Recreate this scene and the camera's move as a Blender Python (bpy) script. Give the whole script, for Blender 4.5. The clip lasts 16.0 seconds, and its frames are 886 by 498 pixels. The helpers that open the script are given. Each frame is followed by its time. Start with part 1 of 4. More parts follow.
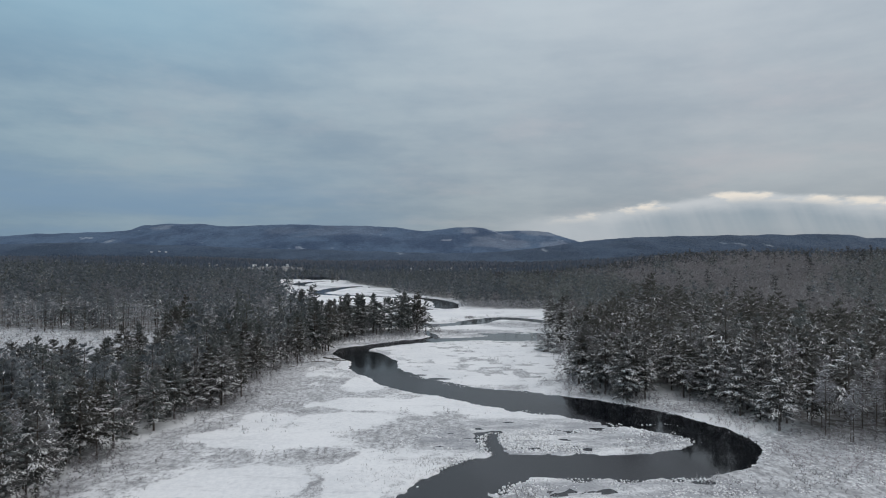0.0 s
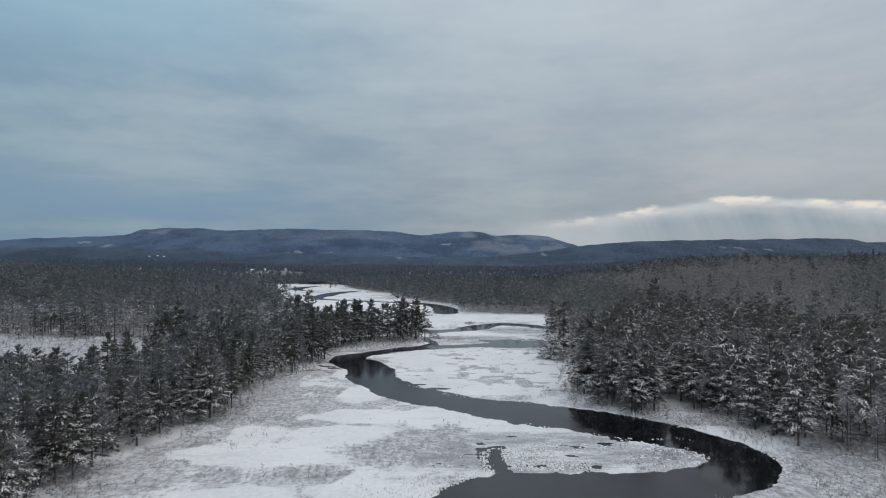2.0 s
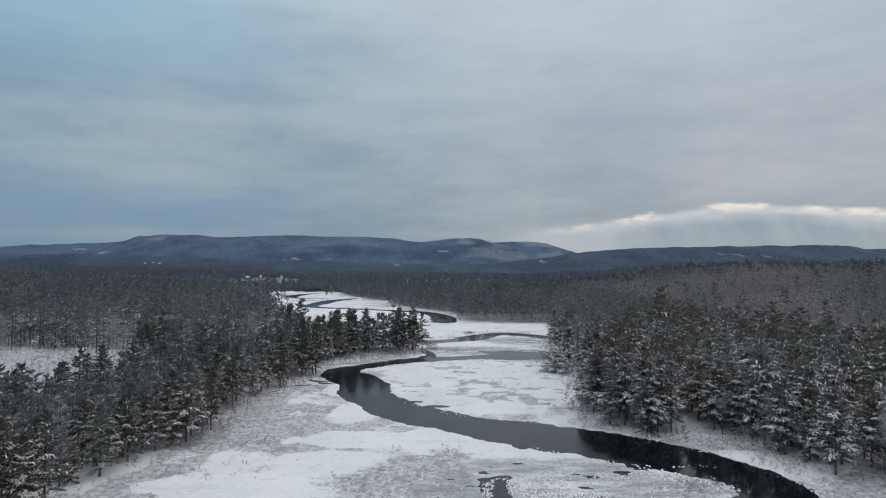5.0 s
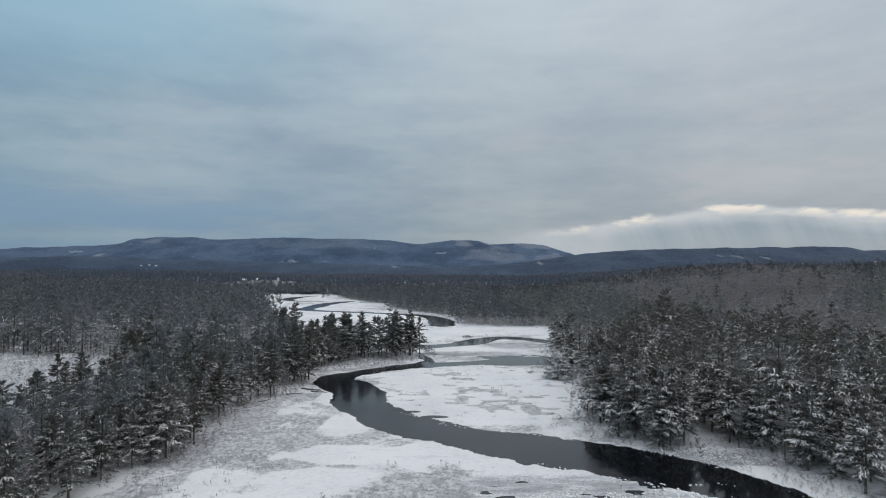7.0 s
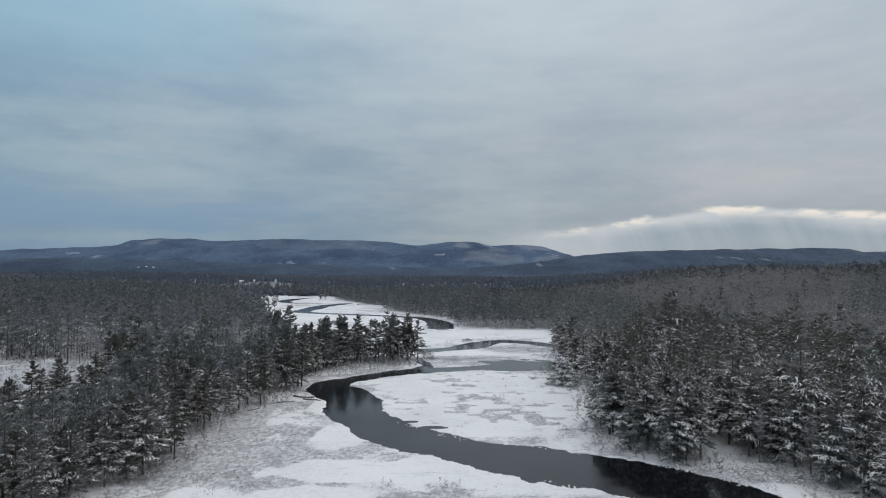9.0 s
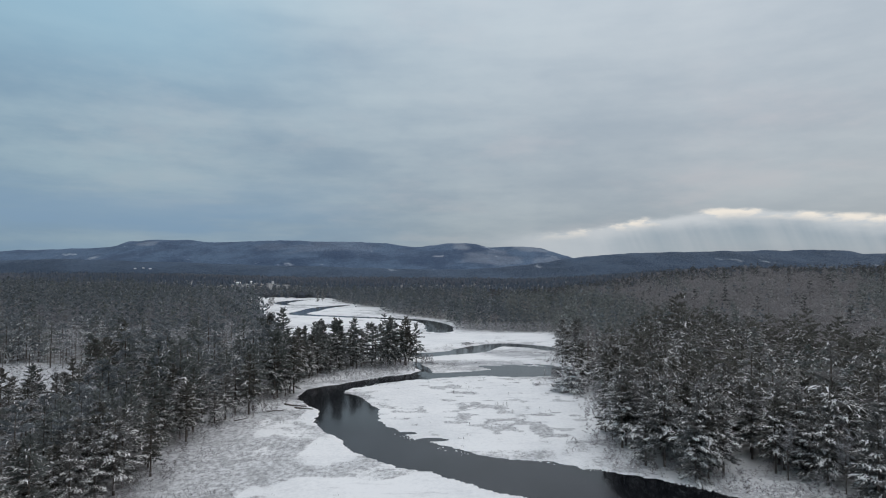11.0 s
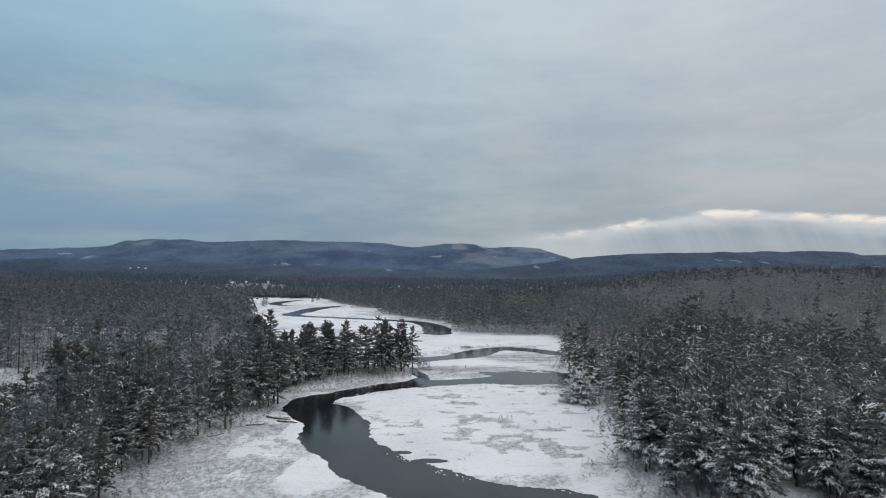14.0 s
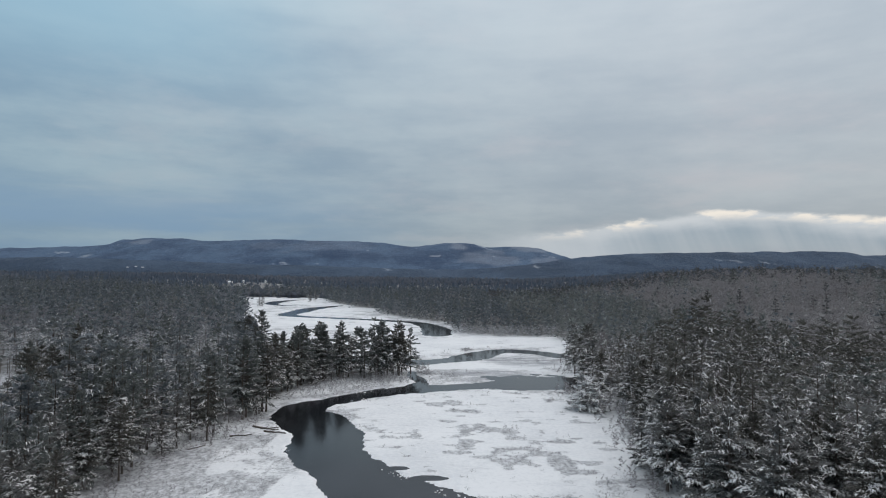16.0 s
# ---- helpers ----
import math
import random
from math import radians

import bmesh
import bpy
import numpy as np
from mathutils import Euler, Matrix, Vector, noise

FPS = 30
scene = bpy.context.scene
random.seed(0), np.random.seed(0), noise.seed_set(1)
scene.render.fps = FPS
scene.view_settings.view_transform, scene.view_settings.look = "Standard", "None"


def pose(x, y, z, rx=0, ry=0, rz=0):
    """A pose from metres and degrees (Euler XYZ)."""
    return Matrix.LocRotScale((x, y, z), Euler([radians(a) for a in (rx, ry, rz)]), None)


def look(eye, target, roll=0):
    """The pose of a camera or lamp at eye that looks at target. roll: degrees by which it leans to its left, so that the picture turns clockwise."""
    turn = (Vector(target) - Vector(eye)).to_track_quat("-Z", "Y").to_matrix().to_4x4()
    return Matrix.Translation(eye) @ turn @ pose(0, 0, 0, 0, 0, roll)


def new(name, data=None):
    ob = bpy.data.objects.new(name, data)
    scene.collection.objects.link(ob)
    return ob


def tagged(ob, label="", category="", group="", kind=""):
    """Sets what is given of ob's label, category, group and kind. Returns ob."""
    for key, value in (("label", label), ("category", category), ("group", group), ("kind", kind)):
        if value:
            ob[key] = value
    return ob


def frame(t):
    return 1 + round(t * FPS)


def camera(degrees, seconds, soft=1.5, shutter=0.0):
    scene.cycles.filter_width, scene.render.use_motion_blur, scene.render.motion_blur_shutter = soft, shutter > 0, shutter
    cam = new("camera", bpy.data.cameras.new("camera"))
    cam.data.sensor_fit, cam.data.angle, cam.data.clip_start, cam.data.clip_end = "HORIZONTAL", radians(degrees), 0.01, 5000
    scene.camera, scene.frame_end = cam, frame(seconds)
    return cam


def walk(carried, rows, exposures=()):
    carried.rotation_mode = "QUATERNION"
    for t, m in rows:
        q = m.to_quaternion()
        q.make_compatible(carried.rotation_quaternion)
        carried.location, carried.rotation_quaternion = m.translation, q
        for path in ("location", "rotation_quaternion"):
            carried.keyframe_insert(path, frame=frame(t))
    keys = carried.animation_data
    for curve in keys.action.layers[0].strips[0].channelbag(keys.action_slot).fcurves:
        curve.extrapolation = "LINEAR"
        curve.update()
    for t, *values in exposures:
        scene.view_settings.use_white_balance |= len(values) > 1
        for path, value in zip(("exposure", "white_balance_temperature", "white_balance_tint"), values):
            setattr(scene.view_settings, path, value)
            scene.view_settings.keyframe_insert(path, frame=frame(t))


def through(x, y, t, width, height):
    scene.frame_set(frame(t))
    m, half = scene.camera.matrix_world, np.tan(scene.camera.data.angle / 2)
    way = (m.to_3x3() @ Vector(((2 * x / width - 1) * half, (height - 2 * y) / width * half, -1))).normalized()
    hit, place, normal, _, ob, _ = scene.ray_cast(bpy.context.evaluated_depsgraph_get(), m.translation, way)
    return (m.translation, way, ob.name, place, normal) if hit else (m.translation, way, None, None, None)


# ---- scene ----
cam = camera(72.0, 16.0, soft=1.05)
PATH = [
    (0, (1.53, 6.694, 45.532), (1.487, 8.693, 45.555), 0.3),
    (0.5, (1.454, 8.623, 45.563), (1.411, 10.622, 45.589), 0.3),
    (1, (1.374, 10.612, 45.611), (1.332, 12.611, 45.641), 0.2),
    (1.5, (1.237, 12.741, 45.685), (1.196, 14.741, 45.717), 0.3),
    (2, (1.136, 14.939, 45.764), (1.096, 16.938, 45.801), 0.3),
    (2.5, (1.064, 17.21, 45.842), (1.025, 19.209, 45.885), 0.2),
    (3, (0.997, 19.574, 45.929), (0.958, 21.573, 45.975), 0.3),
    (3.5, (0.912, 22.033, 46.006), (0.876, 24.032, 46.056), 0.2),
    (4, (0.8, 24.559, 46.06), (0.765, 26.558, 46.114), 0.3),
    (6.5, (0.354, 37.351, 46.362), (0.327, 39.35, 46.426), 0.2),
    (7, (0.309, 39.933, 46.403), (0.284, 41.932, 46.469), 0.2),
    (7.5, (0.245, 42.53, 46.407), (0.221, 44.529, 46.475), 0.2),
    (8, (0.224, 45.191, 46.44), (0.201, 47.189, 46.509), 0.2),
    (8.5, (0.182, 47.931, 46.46), (0.158, 49.93, 46.53), 0.2),
    (9, (0.063, 50.798, 46.437), (0.042, 52.797, 46.508), 0.2),
    (11.5, (-0.702, 66.048, 46.111), (-0.716, 68.046, 46.188), 0.3),
    (12, (-0.858, 69.203, 46.045), (-0.87, 71.202, 46.122), 0.4),
    (12.5, (-0.936, 72.476, 45.999), (-0.947, 74.474, 46.077), 0.4),
    (13, (-0.972, 75.848, 45.955), (-0.983, 77.847, 46.033), 0.4),
    (13.5, (-1.003, 79.275, 45.886), (-1.011, 81.274, 45.964), 0.4),
    (14, (-1.015, 82.718, 45.811), (-1.024, 84.717, 45.889), 0.4),
    (14.5, (-1.1, 86.132, 45.726), (-1.108, 88.131, 45.804), 0.4),
    (15, (-1.233, 89.515, 45.649), (-1.238, 91.514, 45.726), 0.4),
    (15.5, (-1.323, 92.876, 45.607), (-1.329, 94.875, 45.684), 0.5),
    (16, (-1.398, 96.23, 45.573), (-1.404, 98.229, 45.65), 0.5),
]
walk(cam, [(t, look(eye, target, roll)) for t, eye, target, roll in PATH], exposures=[(0, -0.04), (8, 0.02), (16, 0.09)])

# ---- world, sun, exposure ----
SUN_AZ, SUN_EL = radians(58), radians(18)
world = bpy.data.worlds.new("overcast_sky")
scene.world = world
world.use_nodes = True
wt = world.node_tree


def wnode(kind):
    return wt.nodes.new(kind)


def wmath(op, a, b=0.0, c=0.0, clamp=False):
    n = wnode("ShaderNodeMath")
    n.operation, n.use_clamp = op, clamp
    for k, v in enumerate((a, b, c)):
        if isinstance(v, (int, float)):
            n.inputs[k].default_value = v
        else:
            wt.links.new(v, n.inputs[k])
    return n.outputs[0]


def wsmooth(v, lo, hi):
    n = wnode("ShaderNodeMapRange")
    n.interpolation_type = "SMOOTHSTEP"
    wt.links.new(v, n.inputs["Value"])
    n.inputs["From Min"].default_value, n.inputs["From Max"].default_value = lo, hi
    return n.outputs["Result"]


def wmix(f, a, b):
    n = wnode("ShaderNodeMix")
    n.data_type = "RGBA"
    for k, v in ((0, f), (6, a), (7, b)):
        if isinstance(v, (int, float)):
            n.inputs[k].default_value = v
        elif isinstance(v, tuple):
            n.inputs[k].default_value = (*v, 1)
        else:
            wt.links.new(v, n.inputs[k])
    return n.outputs[2]


def wnoise(vec, scale, detail, rough=0.55):
    n = wnode("ShaderNodeTexNoise")
    wt.links.new(vec, n.inputs["Vector"])
    n.inputs["Scale"].default_value, n.inputs["Detail"].default_value, n.inputs["Roughness"].default_value = scale, detail, rough
    return n.outputs["Fac"]


coord = wnode("ShaderNodeTexCoord").outputs["Generated"]
sep = wnode("ShaderNodeSeparateXYZ")
wt.links.new(coord, sep.inputs[0])
dx, dy, dz = sep.outputs
up = wmath("MAXIMUM", dz, 0.0)
az = wmath("ARCTAN2", dx, dy)
# the cloud sheet: the view ray meets it far off near the horizon
den = wmath("ADD", up, 0.19)
flat = wnode("ShaderNodeCombineXYZ")
wt.links.new(wmath("DIVIDE", dx, den), flat.inputs[0])
wt.links.new(wmath("MULTIPLY", wmath("DIVIDE", dy, den), 1.0), flat.inputs[1])
n_large = wnoise(flat.outputs[0], 0.85, 5.0, 0.5)
n_fine = wnoise(flat.outputs[0], 2.6, 8.0, 0.62)
n_warm = wnoise(flat.outputs[0], 1.15, 6.0, 0.6)
band = wnode("ShaderNodeCombineXYZ")
wt.links.new(wmath("MULTIPLY", az, 2.2), band.inputs[0])
wt.links.new(wmath("MULTIPLY", dz, 17.0), band.inputs[1])
n_band = wnoise(band.outputs[0], 1.0, 4.0, 0.55)
sky = wnode("ShaderNodeTexSky")
sky.sky_type, sky.sun_disc, sky.sun_elevation, sky.sun_rotation = "NISHITA", False, SUN_EL, SUN_AZ
blue = wnode("ShaderNodeVectorMath")
blue.operation = "SCALE"
wt.links.new(sky.outputs[0], blue.inputs[0])
blue.inputs["Scale"].default_value = 0.04
# cloud colours: blue-grey thin cloud to the west, paler and warmer towards the sun
west = wsmooth(az, -0.75, 0.45)
pale = wmix(west, (0.306, 0.405, 0.462), (0.392, 0.434, 0.470))
deep = wmix(west, (0.174, 0.270, 0.360), (0.290, 0.340, 0.391))
mixed = wmath("ADD", wmath("MULTIPLY", up, 0.16), wmath("ADD", wmath("MULTIPLY", n_large, 0.62), wmath("ADD", wmath("MULTIPLY", n_band, 0.3), wmath("MULTIPLY", n_fine, 0.30))))
cloud = wmix(wsmooth(mixed, 0.46, 0.80), deep, pale)
cloud = wmix(wmath("MULTIPLY", wsmooth(n_warm, 0.48, 0.70), 0.55), cloud, wmix(west, (0.33, 0.395, 0.445), (0.43, 0.432, 0.462)))
cloud = wmix(0.10, cloud, blue.outputs[0])
# thinner cloud with blue behind it, high in the west
thin = wmath("MULTIPLY", wmath("SUBTRACT", 1.0, wsmooth(wmath("ADD", az, wmath("MULTIPLY", n_large, 0.7)), -0.22, 0.22)), wsmooth(up, 0.22, 0.36))
cloud = wmix(wmath("MULTIPLY", thin, 0.75), cloud, (0.20, 0.325, 0.415))
# a bluer bank of cloud low in the west
bank_w = wmath("MULTIPLY", wmath("SUBTRACT", 1.0, wsmooth(az, -0.42, 0.06)), wmath("SUBTRACT", 1.0, wsmooth(wmath("ADD", up, wmath("MULTIPLY", n_large, 0.10)), 0.11, 0.24)))
cloud = wmix(wmath("MULTIPLY", bank_w, wmath("SUBTRACT", 1.0, wmath("MULTIPLY", wsmooth(n_band, 0.40, 0.62), 0.7))), cloud, (0.195, 0.295, 0.405))
# overhead the sheet is even and colourless
cloud = wmix(wsmooth(up, 0.40, 0.64), cloud, (0.425, 0.437, 0.46))
# an overcast sky brightens towards the zenith
lift = wmath("ADD", wmath("MULTIPLY", up, 1.32), 0.96)
scaled = wnode("ShaderNodeVectorMath")
scaled.operation = "SCALE"
wt.links.new(cloud, scaled.inputs[0])
wt.links.new(lift, scaled.inputs["Scale"])
# the gap under the cloud edge where the low sun breaks through
edge = wmath("SUBTRACT", wmath("ADD", 0.062, wmath("MULTIPLY", wsmooth(az, 0.10, 0.44), 0.034)), wmath("MULTIPLY", wsmooth(az, 0.46, 0.64), 0.018))
ragged = wnode("ShaderNodeCombineXYZ")
wt.links.new(wmath("MULTIPLY", az, 11.0), ragged.inputs[0])
wt.links.new(wmath("MULTIPLY", dz, 30.0), ragged.inputs[1])
n_edge = wnoise(ragged.outputs[0], 1.0, 4.0, 0.6)
edge = wmath("ADD", edge, wmath("MULTIPLY", wmath("SUBTRACT", n_edge, 0.5), 0.026))
depth = wmath("SUBTRACT", edge, dz)
gap = wmath("MULTIPLY", wsmooth(depth, -0.003, 0.008), wmath("SUBTRACT", 1.0, wmath("MULTIPLY", wsmooth(depth, 0.008, 0.085), 0.62)))
gap = wmath("MULTIPLY", gap, wmath("MULTIPLY", wsmooth(az, 0.0, 0.36), wmath("SUBTRACT", 1.0, wsmooth(az, 1.0, 1.5))))
rim = wmath("MULTIPLY", wsmooth(depth, -0.002, 0.006), wmath("SUBTRACT", 1.0, wsmooth(depth, 0.006, 0.020)))
rim = wmath("MULTIPLY", rim, wmath("MULTIPLY", wsmooth(n_edge, 0.46, 0.60), wmath("MULTIPLY", wsmooth(az, 0.1, 0.3), wmath("SUBTRACT", 1.0, wsmooth(az, 1.0, 1.5)))))
# shafts of light fall slantwise below it
shaft = wnode("ShaderNodeCombineXYZ")
wt.links.new(wmath("ADD", wmath("MULTIPLY", az, 22.0), wmath("MULTIPLY", dz, 9.0)), shaft.inputs[0])
n_shaft = wsmooth(wnoise(shaft.outputs[0], 1.0, 3.0, 0.6), 0.35, 0.65)
under_edge = wmix(wsmooth(depth, 0.002, 0.034), (0.58, 0.61, 0.635), wmix(n_shaft, (0.27, 0.34, 0.40), (0.355, 0.41, 0.46)))
glow = wmix(wmath("MULTIPLY", gap, 0.9), scaled.outputs[0], under_edge)
# paler haze where the light falls through, low in the north
haze = wmath("MULTIPLY", wmath("SUBTRACT", 1.0, wsmooth(wmath("ABSOLUTE", wmath("SUBTRACT", az, 0.19)), 0.02, 0.17)), wmath("SUBTRACT", 1.0, wsmooth(dz, 0.035, 0.085)))
glow = wmix(wmath("MULTIPLY", haze, 0.5), glow, (0.58, 0.61, 0.64))
glow = wmix(wmath("MULTIPLY", rim, 0.7), glow, (0.93, 0.84, 0.72))
bg = wt.nodes["Background"]
wt.links.new(glow, bg.inputs[0])
bg.inputs[1].default_value = 1.0

sun = new("sun", bpy.data.lights.new("sun", "SUN"))
sun.data.energy, sun.data.angle, sun.data.color = 0.5, radians(25), (1.0, 0.93, 0.85)
sun.matrix_world = look((0, 0, 0), (-math.sin(SUN_AZ) * math.cos(SUN_EL), -math.cos(SUN_AZ) * math.cos(SUN_EL), -math.sin(SUN_EL)))


# ---- materials ----
class Mat:
    """A node material with short ways to make its nodes."""

    def __init__(self, name, rough=0.8):
        self.m = bpy.data.materials.new(name)
        self.m.use_nodes = True
        self.t = self.m.node_tree
        self.b = self.t.nodes["Principled BSDF"]
        self.b.inputs["Roughness"].default_value = rough

    def put(self, socket, v):
        if isinstance(v, (int, float)):
            socket.default_value = v
        elif isinstance(v, tuple):
            socket.default_value = (*v, 1)
        else:
            self.t.links.new(v, socket)

    def place(self):
        return self.t.nodes.new("ShaderNodeTexCoord").outputs["Object"]

    def stretch(self, vec, scale):
        n = self.t.nodes.new("ShaderNodeMapping")
        self.put(n.inputs["Vector"], vec)
        n.inputs["Scale"].default_value = scale
        return n.outputs[0]

    def noise(self, vec, scale, detail=3.0, rough=0.55):
        n = self.t.nodes.new("ShaderNodeTexNoise")
        self.put(n.inputs["Vector"], vec)
        n.inputs["Scale"].default_value, n.inputs["Detail"].default_value, n.inputs["Roughness"].default_value = scale, detail, rough
        return n.outputs["Fac"]

    def step(self, v, lo, hi):
        n = self.t.nodes.new("ShaderNodeMapRange")
        n.interpolation_type = "SMOOTHSTEP"
        self.put(n.inputs["Value"], v)
        n.inputs["From Min"].default_value, n.inputs["From Max"].default_value = lo, hi
        return n.outputs["Result"]

    def math(self, op, a, b=0.0, clamp=False):
        n = self.t.nodes.new("ShaderNodeMath")
        n.operation, n.use_clamp = op, clamp
        self.put(n.inputs[0], a), self.put(n.inputs[1], b)
        return n.outputs[0]

    def mix(self, f, a, b):
        n = self.t.nodes.new("ShaderNodeMix")
        n.data_type = "RGBA"
        self.put(n.inputs[0], f), self.put(n.inputs[6], a), self.put(n.inputs[7], b)
        return n.outputs[2]

    def island(self):
        return self.t.nodes.new("ShaderNodeNewGeometry").outputs["Random Per Island"]

    def each(self):
        return self.t.nodes.new("ShaderNodeObjectInfo").outputs["Random"]

    def attr(self, name):
        n = self.t.nodes.new("ShaderNodeAttribute")
        n.attribute_name = name
        return n.outputs["Fac"]

    def bump(self, height, strength, distance):
        n = self.t.nodes.new("ShaderNodeBump")
        self.put(n.inputs["Height"], height)
        n.inputs["Strength"].default_value, n.inputs["Distance"].default_value = strength, distance
        self.put(self.b.inputs["Normal"], n.outputs[0])

    def colour(self, v):
        self.put(self.b.inputs["Base Color"], v)
        return self


def snow_material(name):
    m = Mat(name, 0.65)
    p = m.place()
    m.colour(m.mix(m.noise(p, 0.8, 4), (0.79, 0.792, 0.80), (0.90, 0.897, 0.897)))
    return m.m


def ground_material():
    """Snow, with dead marsh grass coming through where cover is low, and littered forest floor under the woods."""
    m = Mat("marsh_snow", 0.75)
    p = m.place()
    fine = m.noise(m.stretch(p, (0.9, 0.75, 1.0)), 0.9, 9, 0.72)
    mid = m.noise(m.stretch(p, (0.8, 0.55, 1.0)), 0.11, 6, 0.62)
    large = m.noise(p, 0.035, 4, 0.55)
    snow = m.mix(m.step(m.math("ADD", m.math("MULTIPLY", large, 0.45), m.math("MULTIPLY", fine, 0.55)), 0.36, 0.58), (0.68, 0.692, 0.712), (0.81, 0.815, 0.825))
    grass = m.mix(m.step(m.noise(m.stretch(p, (1.0, 0.7, 1.0)), 0.8, 9, 0.78), 0.34, 0.62), (0.165, 0.167, 0.178), (0.64, 0.65, 0.67))
    clump = m.step(m.noise(m.stretch(p, (1.0, 0.6, 1.0)), 0.2, 5, 0.65), 0.50, 0.66)
    grass = m.mix(m.math("MULTIPLY", clump, 0.6), grass, (0.185, 0.185, 0.196))
    cover = m.attr("cover")
    through = m.math("SUBTRACT", m.math("ADD", m.math("MULTIPLY", fine, 1.6), m.math("MULTIPLY", mid, 1.5)), m.math("ADD", cover, 0.95))
    mixed = m.mix(m.math("MULTIPLY", m.step(through, 0.0, 0.38), 0.92), snow, grass)
    flecks = m.step(m.noise(m.stretch(p, (0.7, 0.55, 1.0)), 0.42, 10, 0.75), 0.56, 0.70)
    mixed = m.mix(m.math("MULTIPLY", flecks, m.math("SUBTRACT", 0.62, m.math("MULTIPLY", cover, 0.5))), mixed, (0.22, 0.22, 0.232))
    slush = m.step(m.math("ADD", m.math("MULTIPLY", m.attr("slush"), 0.9), m.math("MULTIPLY", m.noise(m.stretch(p, (0.3, 1.0, 1.0)), 0.22, 10, 0.72), 4.0)), 2.15, 3.3)
    mixed = m.mix(m.math("MULTIPLY", slush, 0.85), mixed, (0.29, 0.30, 0.325))
    speckle = m.step(m.noise(m.stretch(p, (1.0, 0.8, 1.0)), 1.5, 6, 0.7), 0.50, 0.60)
    mixed = m.mix(m.math("MULTIPLY", m.math("MULTIPLY", speckle, m.attr("slush")), 0.55), mixed, (0.15, 0.155, 0.17))
    litter = m.mix(m.step(m.noise(p, 0.35, 5, 0.65), 0.42, 0.62), (0.10, 0.093, 0.088), (0.33, 0.335, 0.345))
    m.colour(m.mix(m.attr("wood"), mixed, litter))
    m.bump(m.math("ADD", m.math("MULTIPLY", fine, 0.5), mid), 0.3, 0.3)
    return m.m


def water_material():
    """Black open water in the bends, and a skin of thin grey ice over the slow reaches between them."""
    m = Mat("river_water", 0.05)
    p = m.place()
    cut = m.t.nodes.new("ShaderNodeSeparateXYZ")
    m.put(cut.inputs[0], p)
    x, y = cut.outputs[0], cut.outputs[1]
    wander = m.math("MULTIPLY", m.math("SUBTRACT", m.noise(p, 0.12, 5, 0.6), 0.5), 16.0)
    bend = m.step(m.math("ADD", m.math("ADD", x, m.math("MULTIPLY", y, 0.38)), wander), 107.0, 111.0)
    upper = m.math("SUBTRACT", m.step(m.math("ADD", y, wander), 236.0, 262.0), m.step(y, 326.0, 342.0))
    skin = m.math("MULTIPLY", m.math("SUBTRACT", 1.0, bend), m.math("SUBTRACT", 1.0, m.math("MULTIPLY", upper, 0.8)))
    patch = m.step(m.noise(m.stretch(p, (1.0, 0.6, 1.0)), 0.07, 6, 0.65), 0.35, 0.65)
    m.colour(m.mix(m.math("MULTIPLY", skin, m.math("ADD", 0.5, m.math("MULTIPLY", patch, 0.5))), (0.006, 0.007, 0.009), (0.030, 0.031, 0.038)))
    m.put(m.b.inputs["Roughness"], m.math("ADD", 0.07, m.math("MULTIPLY", skin, 0.2)))
    m.b.inputs["IOR"].default_value = 1.33
    m.bump(m.noise(p, 0.9, 3), 0.1, 0.1)
    return m.m


def thin(m, colour, through):
    """Fine growth that passes part of its light on."""
    front, back, both = [m.t.nodes.new(k) for k in ("ShaderNodeBsdfDiffuse", "ShaderNodeBsdfTranslucent", "ShaderNodeMixShader")]
    m.put(front.inputs["Color"], colour), m.put(back.inputs["Color"], colour)
    both.inputs[0].default_value = through
    m.put(both.inputs[1], front.outputs[0]), m.put(both.inputs[2], back.outputs[0])
    m.put(m.t.nodes["Material Output"].inputs["Surface"], both.outputs[0])
    m.t.nodes.remove(m.b)
    return m.m


def needle_material(name, dark, light, frost):
    m = Mat(name)
    r = m.island()
    stand = m.step(m.noise(m.stretch(m.place(), (1.0, 1.0, 0.0)), 0.14, 2), 0.36, 0.64)
    tract = m.step(m.noise(m.stretch(m.place(), (1.0, 1.6, 0.0)), 0.011, 3), 0.42, 0.58)
    tint = m.mix(m.math("ADD", m.math("ADD", m.math("MULTIPLY", stand, 0.45), m.math("MULTIPLY", tract, 0.25)), m.math("MULTIPLY", m.each(), 0.3)), dark, light)
    shade = m.mix(m.math("MULTIPLY", r, 0.3), tint, light)
    if frost:
        shade = m.mix(m.math("MULTIPLY", m.step(r, 1.0 - frost, 1.0), 0.55), shade, (0.44, 0.46, 0.48))
    return thin(m, shade, 0.35)


def bark_material(name, a, b):
    m = Mat(name, 0.9)
    p = m.place()
    n = m.noise(m.stretch(p, (6.0, 6.0, 1.0)), 1.2, 4)
    m.colour(m.mix(n, a, b))
    m.bump(n, 0.6, 0.05)
    return m.m


def twig_material(name, a, b, snowy):
    m = Mat(name)
    colour = m.mix(m.noise(m.place(), 0.04, 3), a, b)
    if snowy:
        colour = m.mix(m.math("MULTIPLY", m.step(m.island(), 1.0 - snowy, 1.0 - snowy + 0.05), 0.8), colour, (0.74, 0.76, 0.79))
    return thin(m, colour, 0.3)


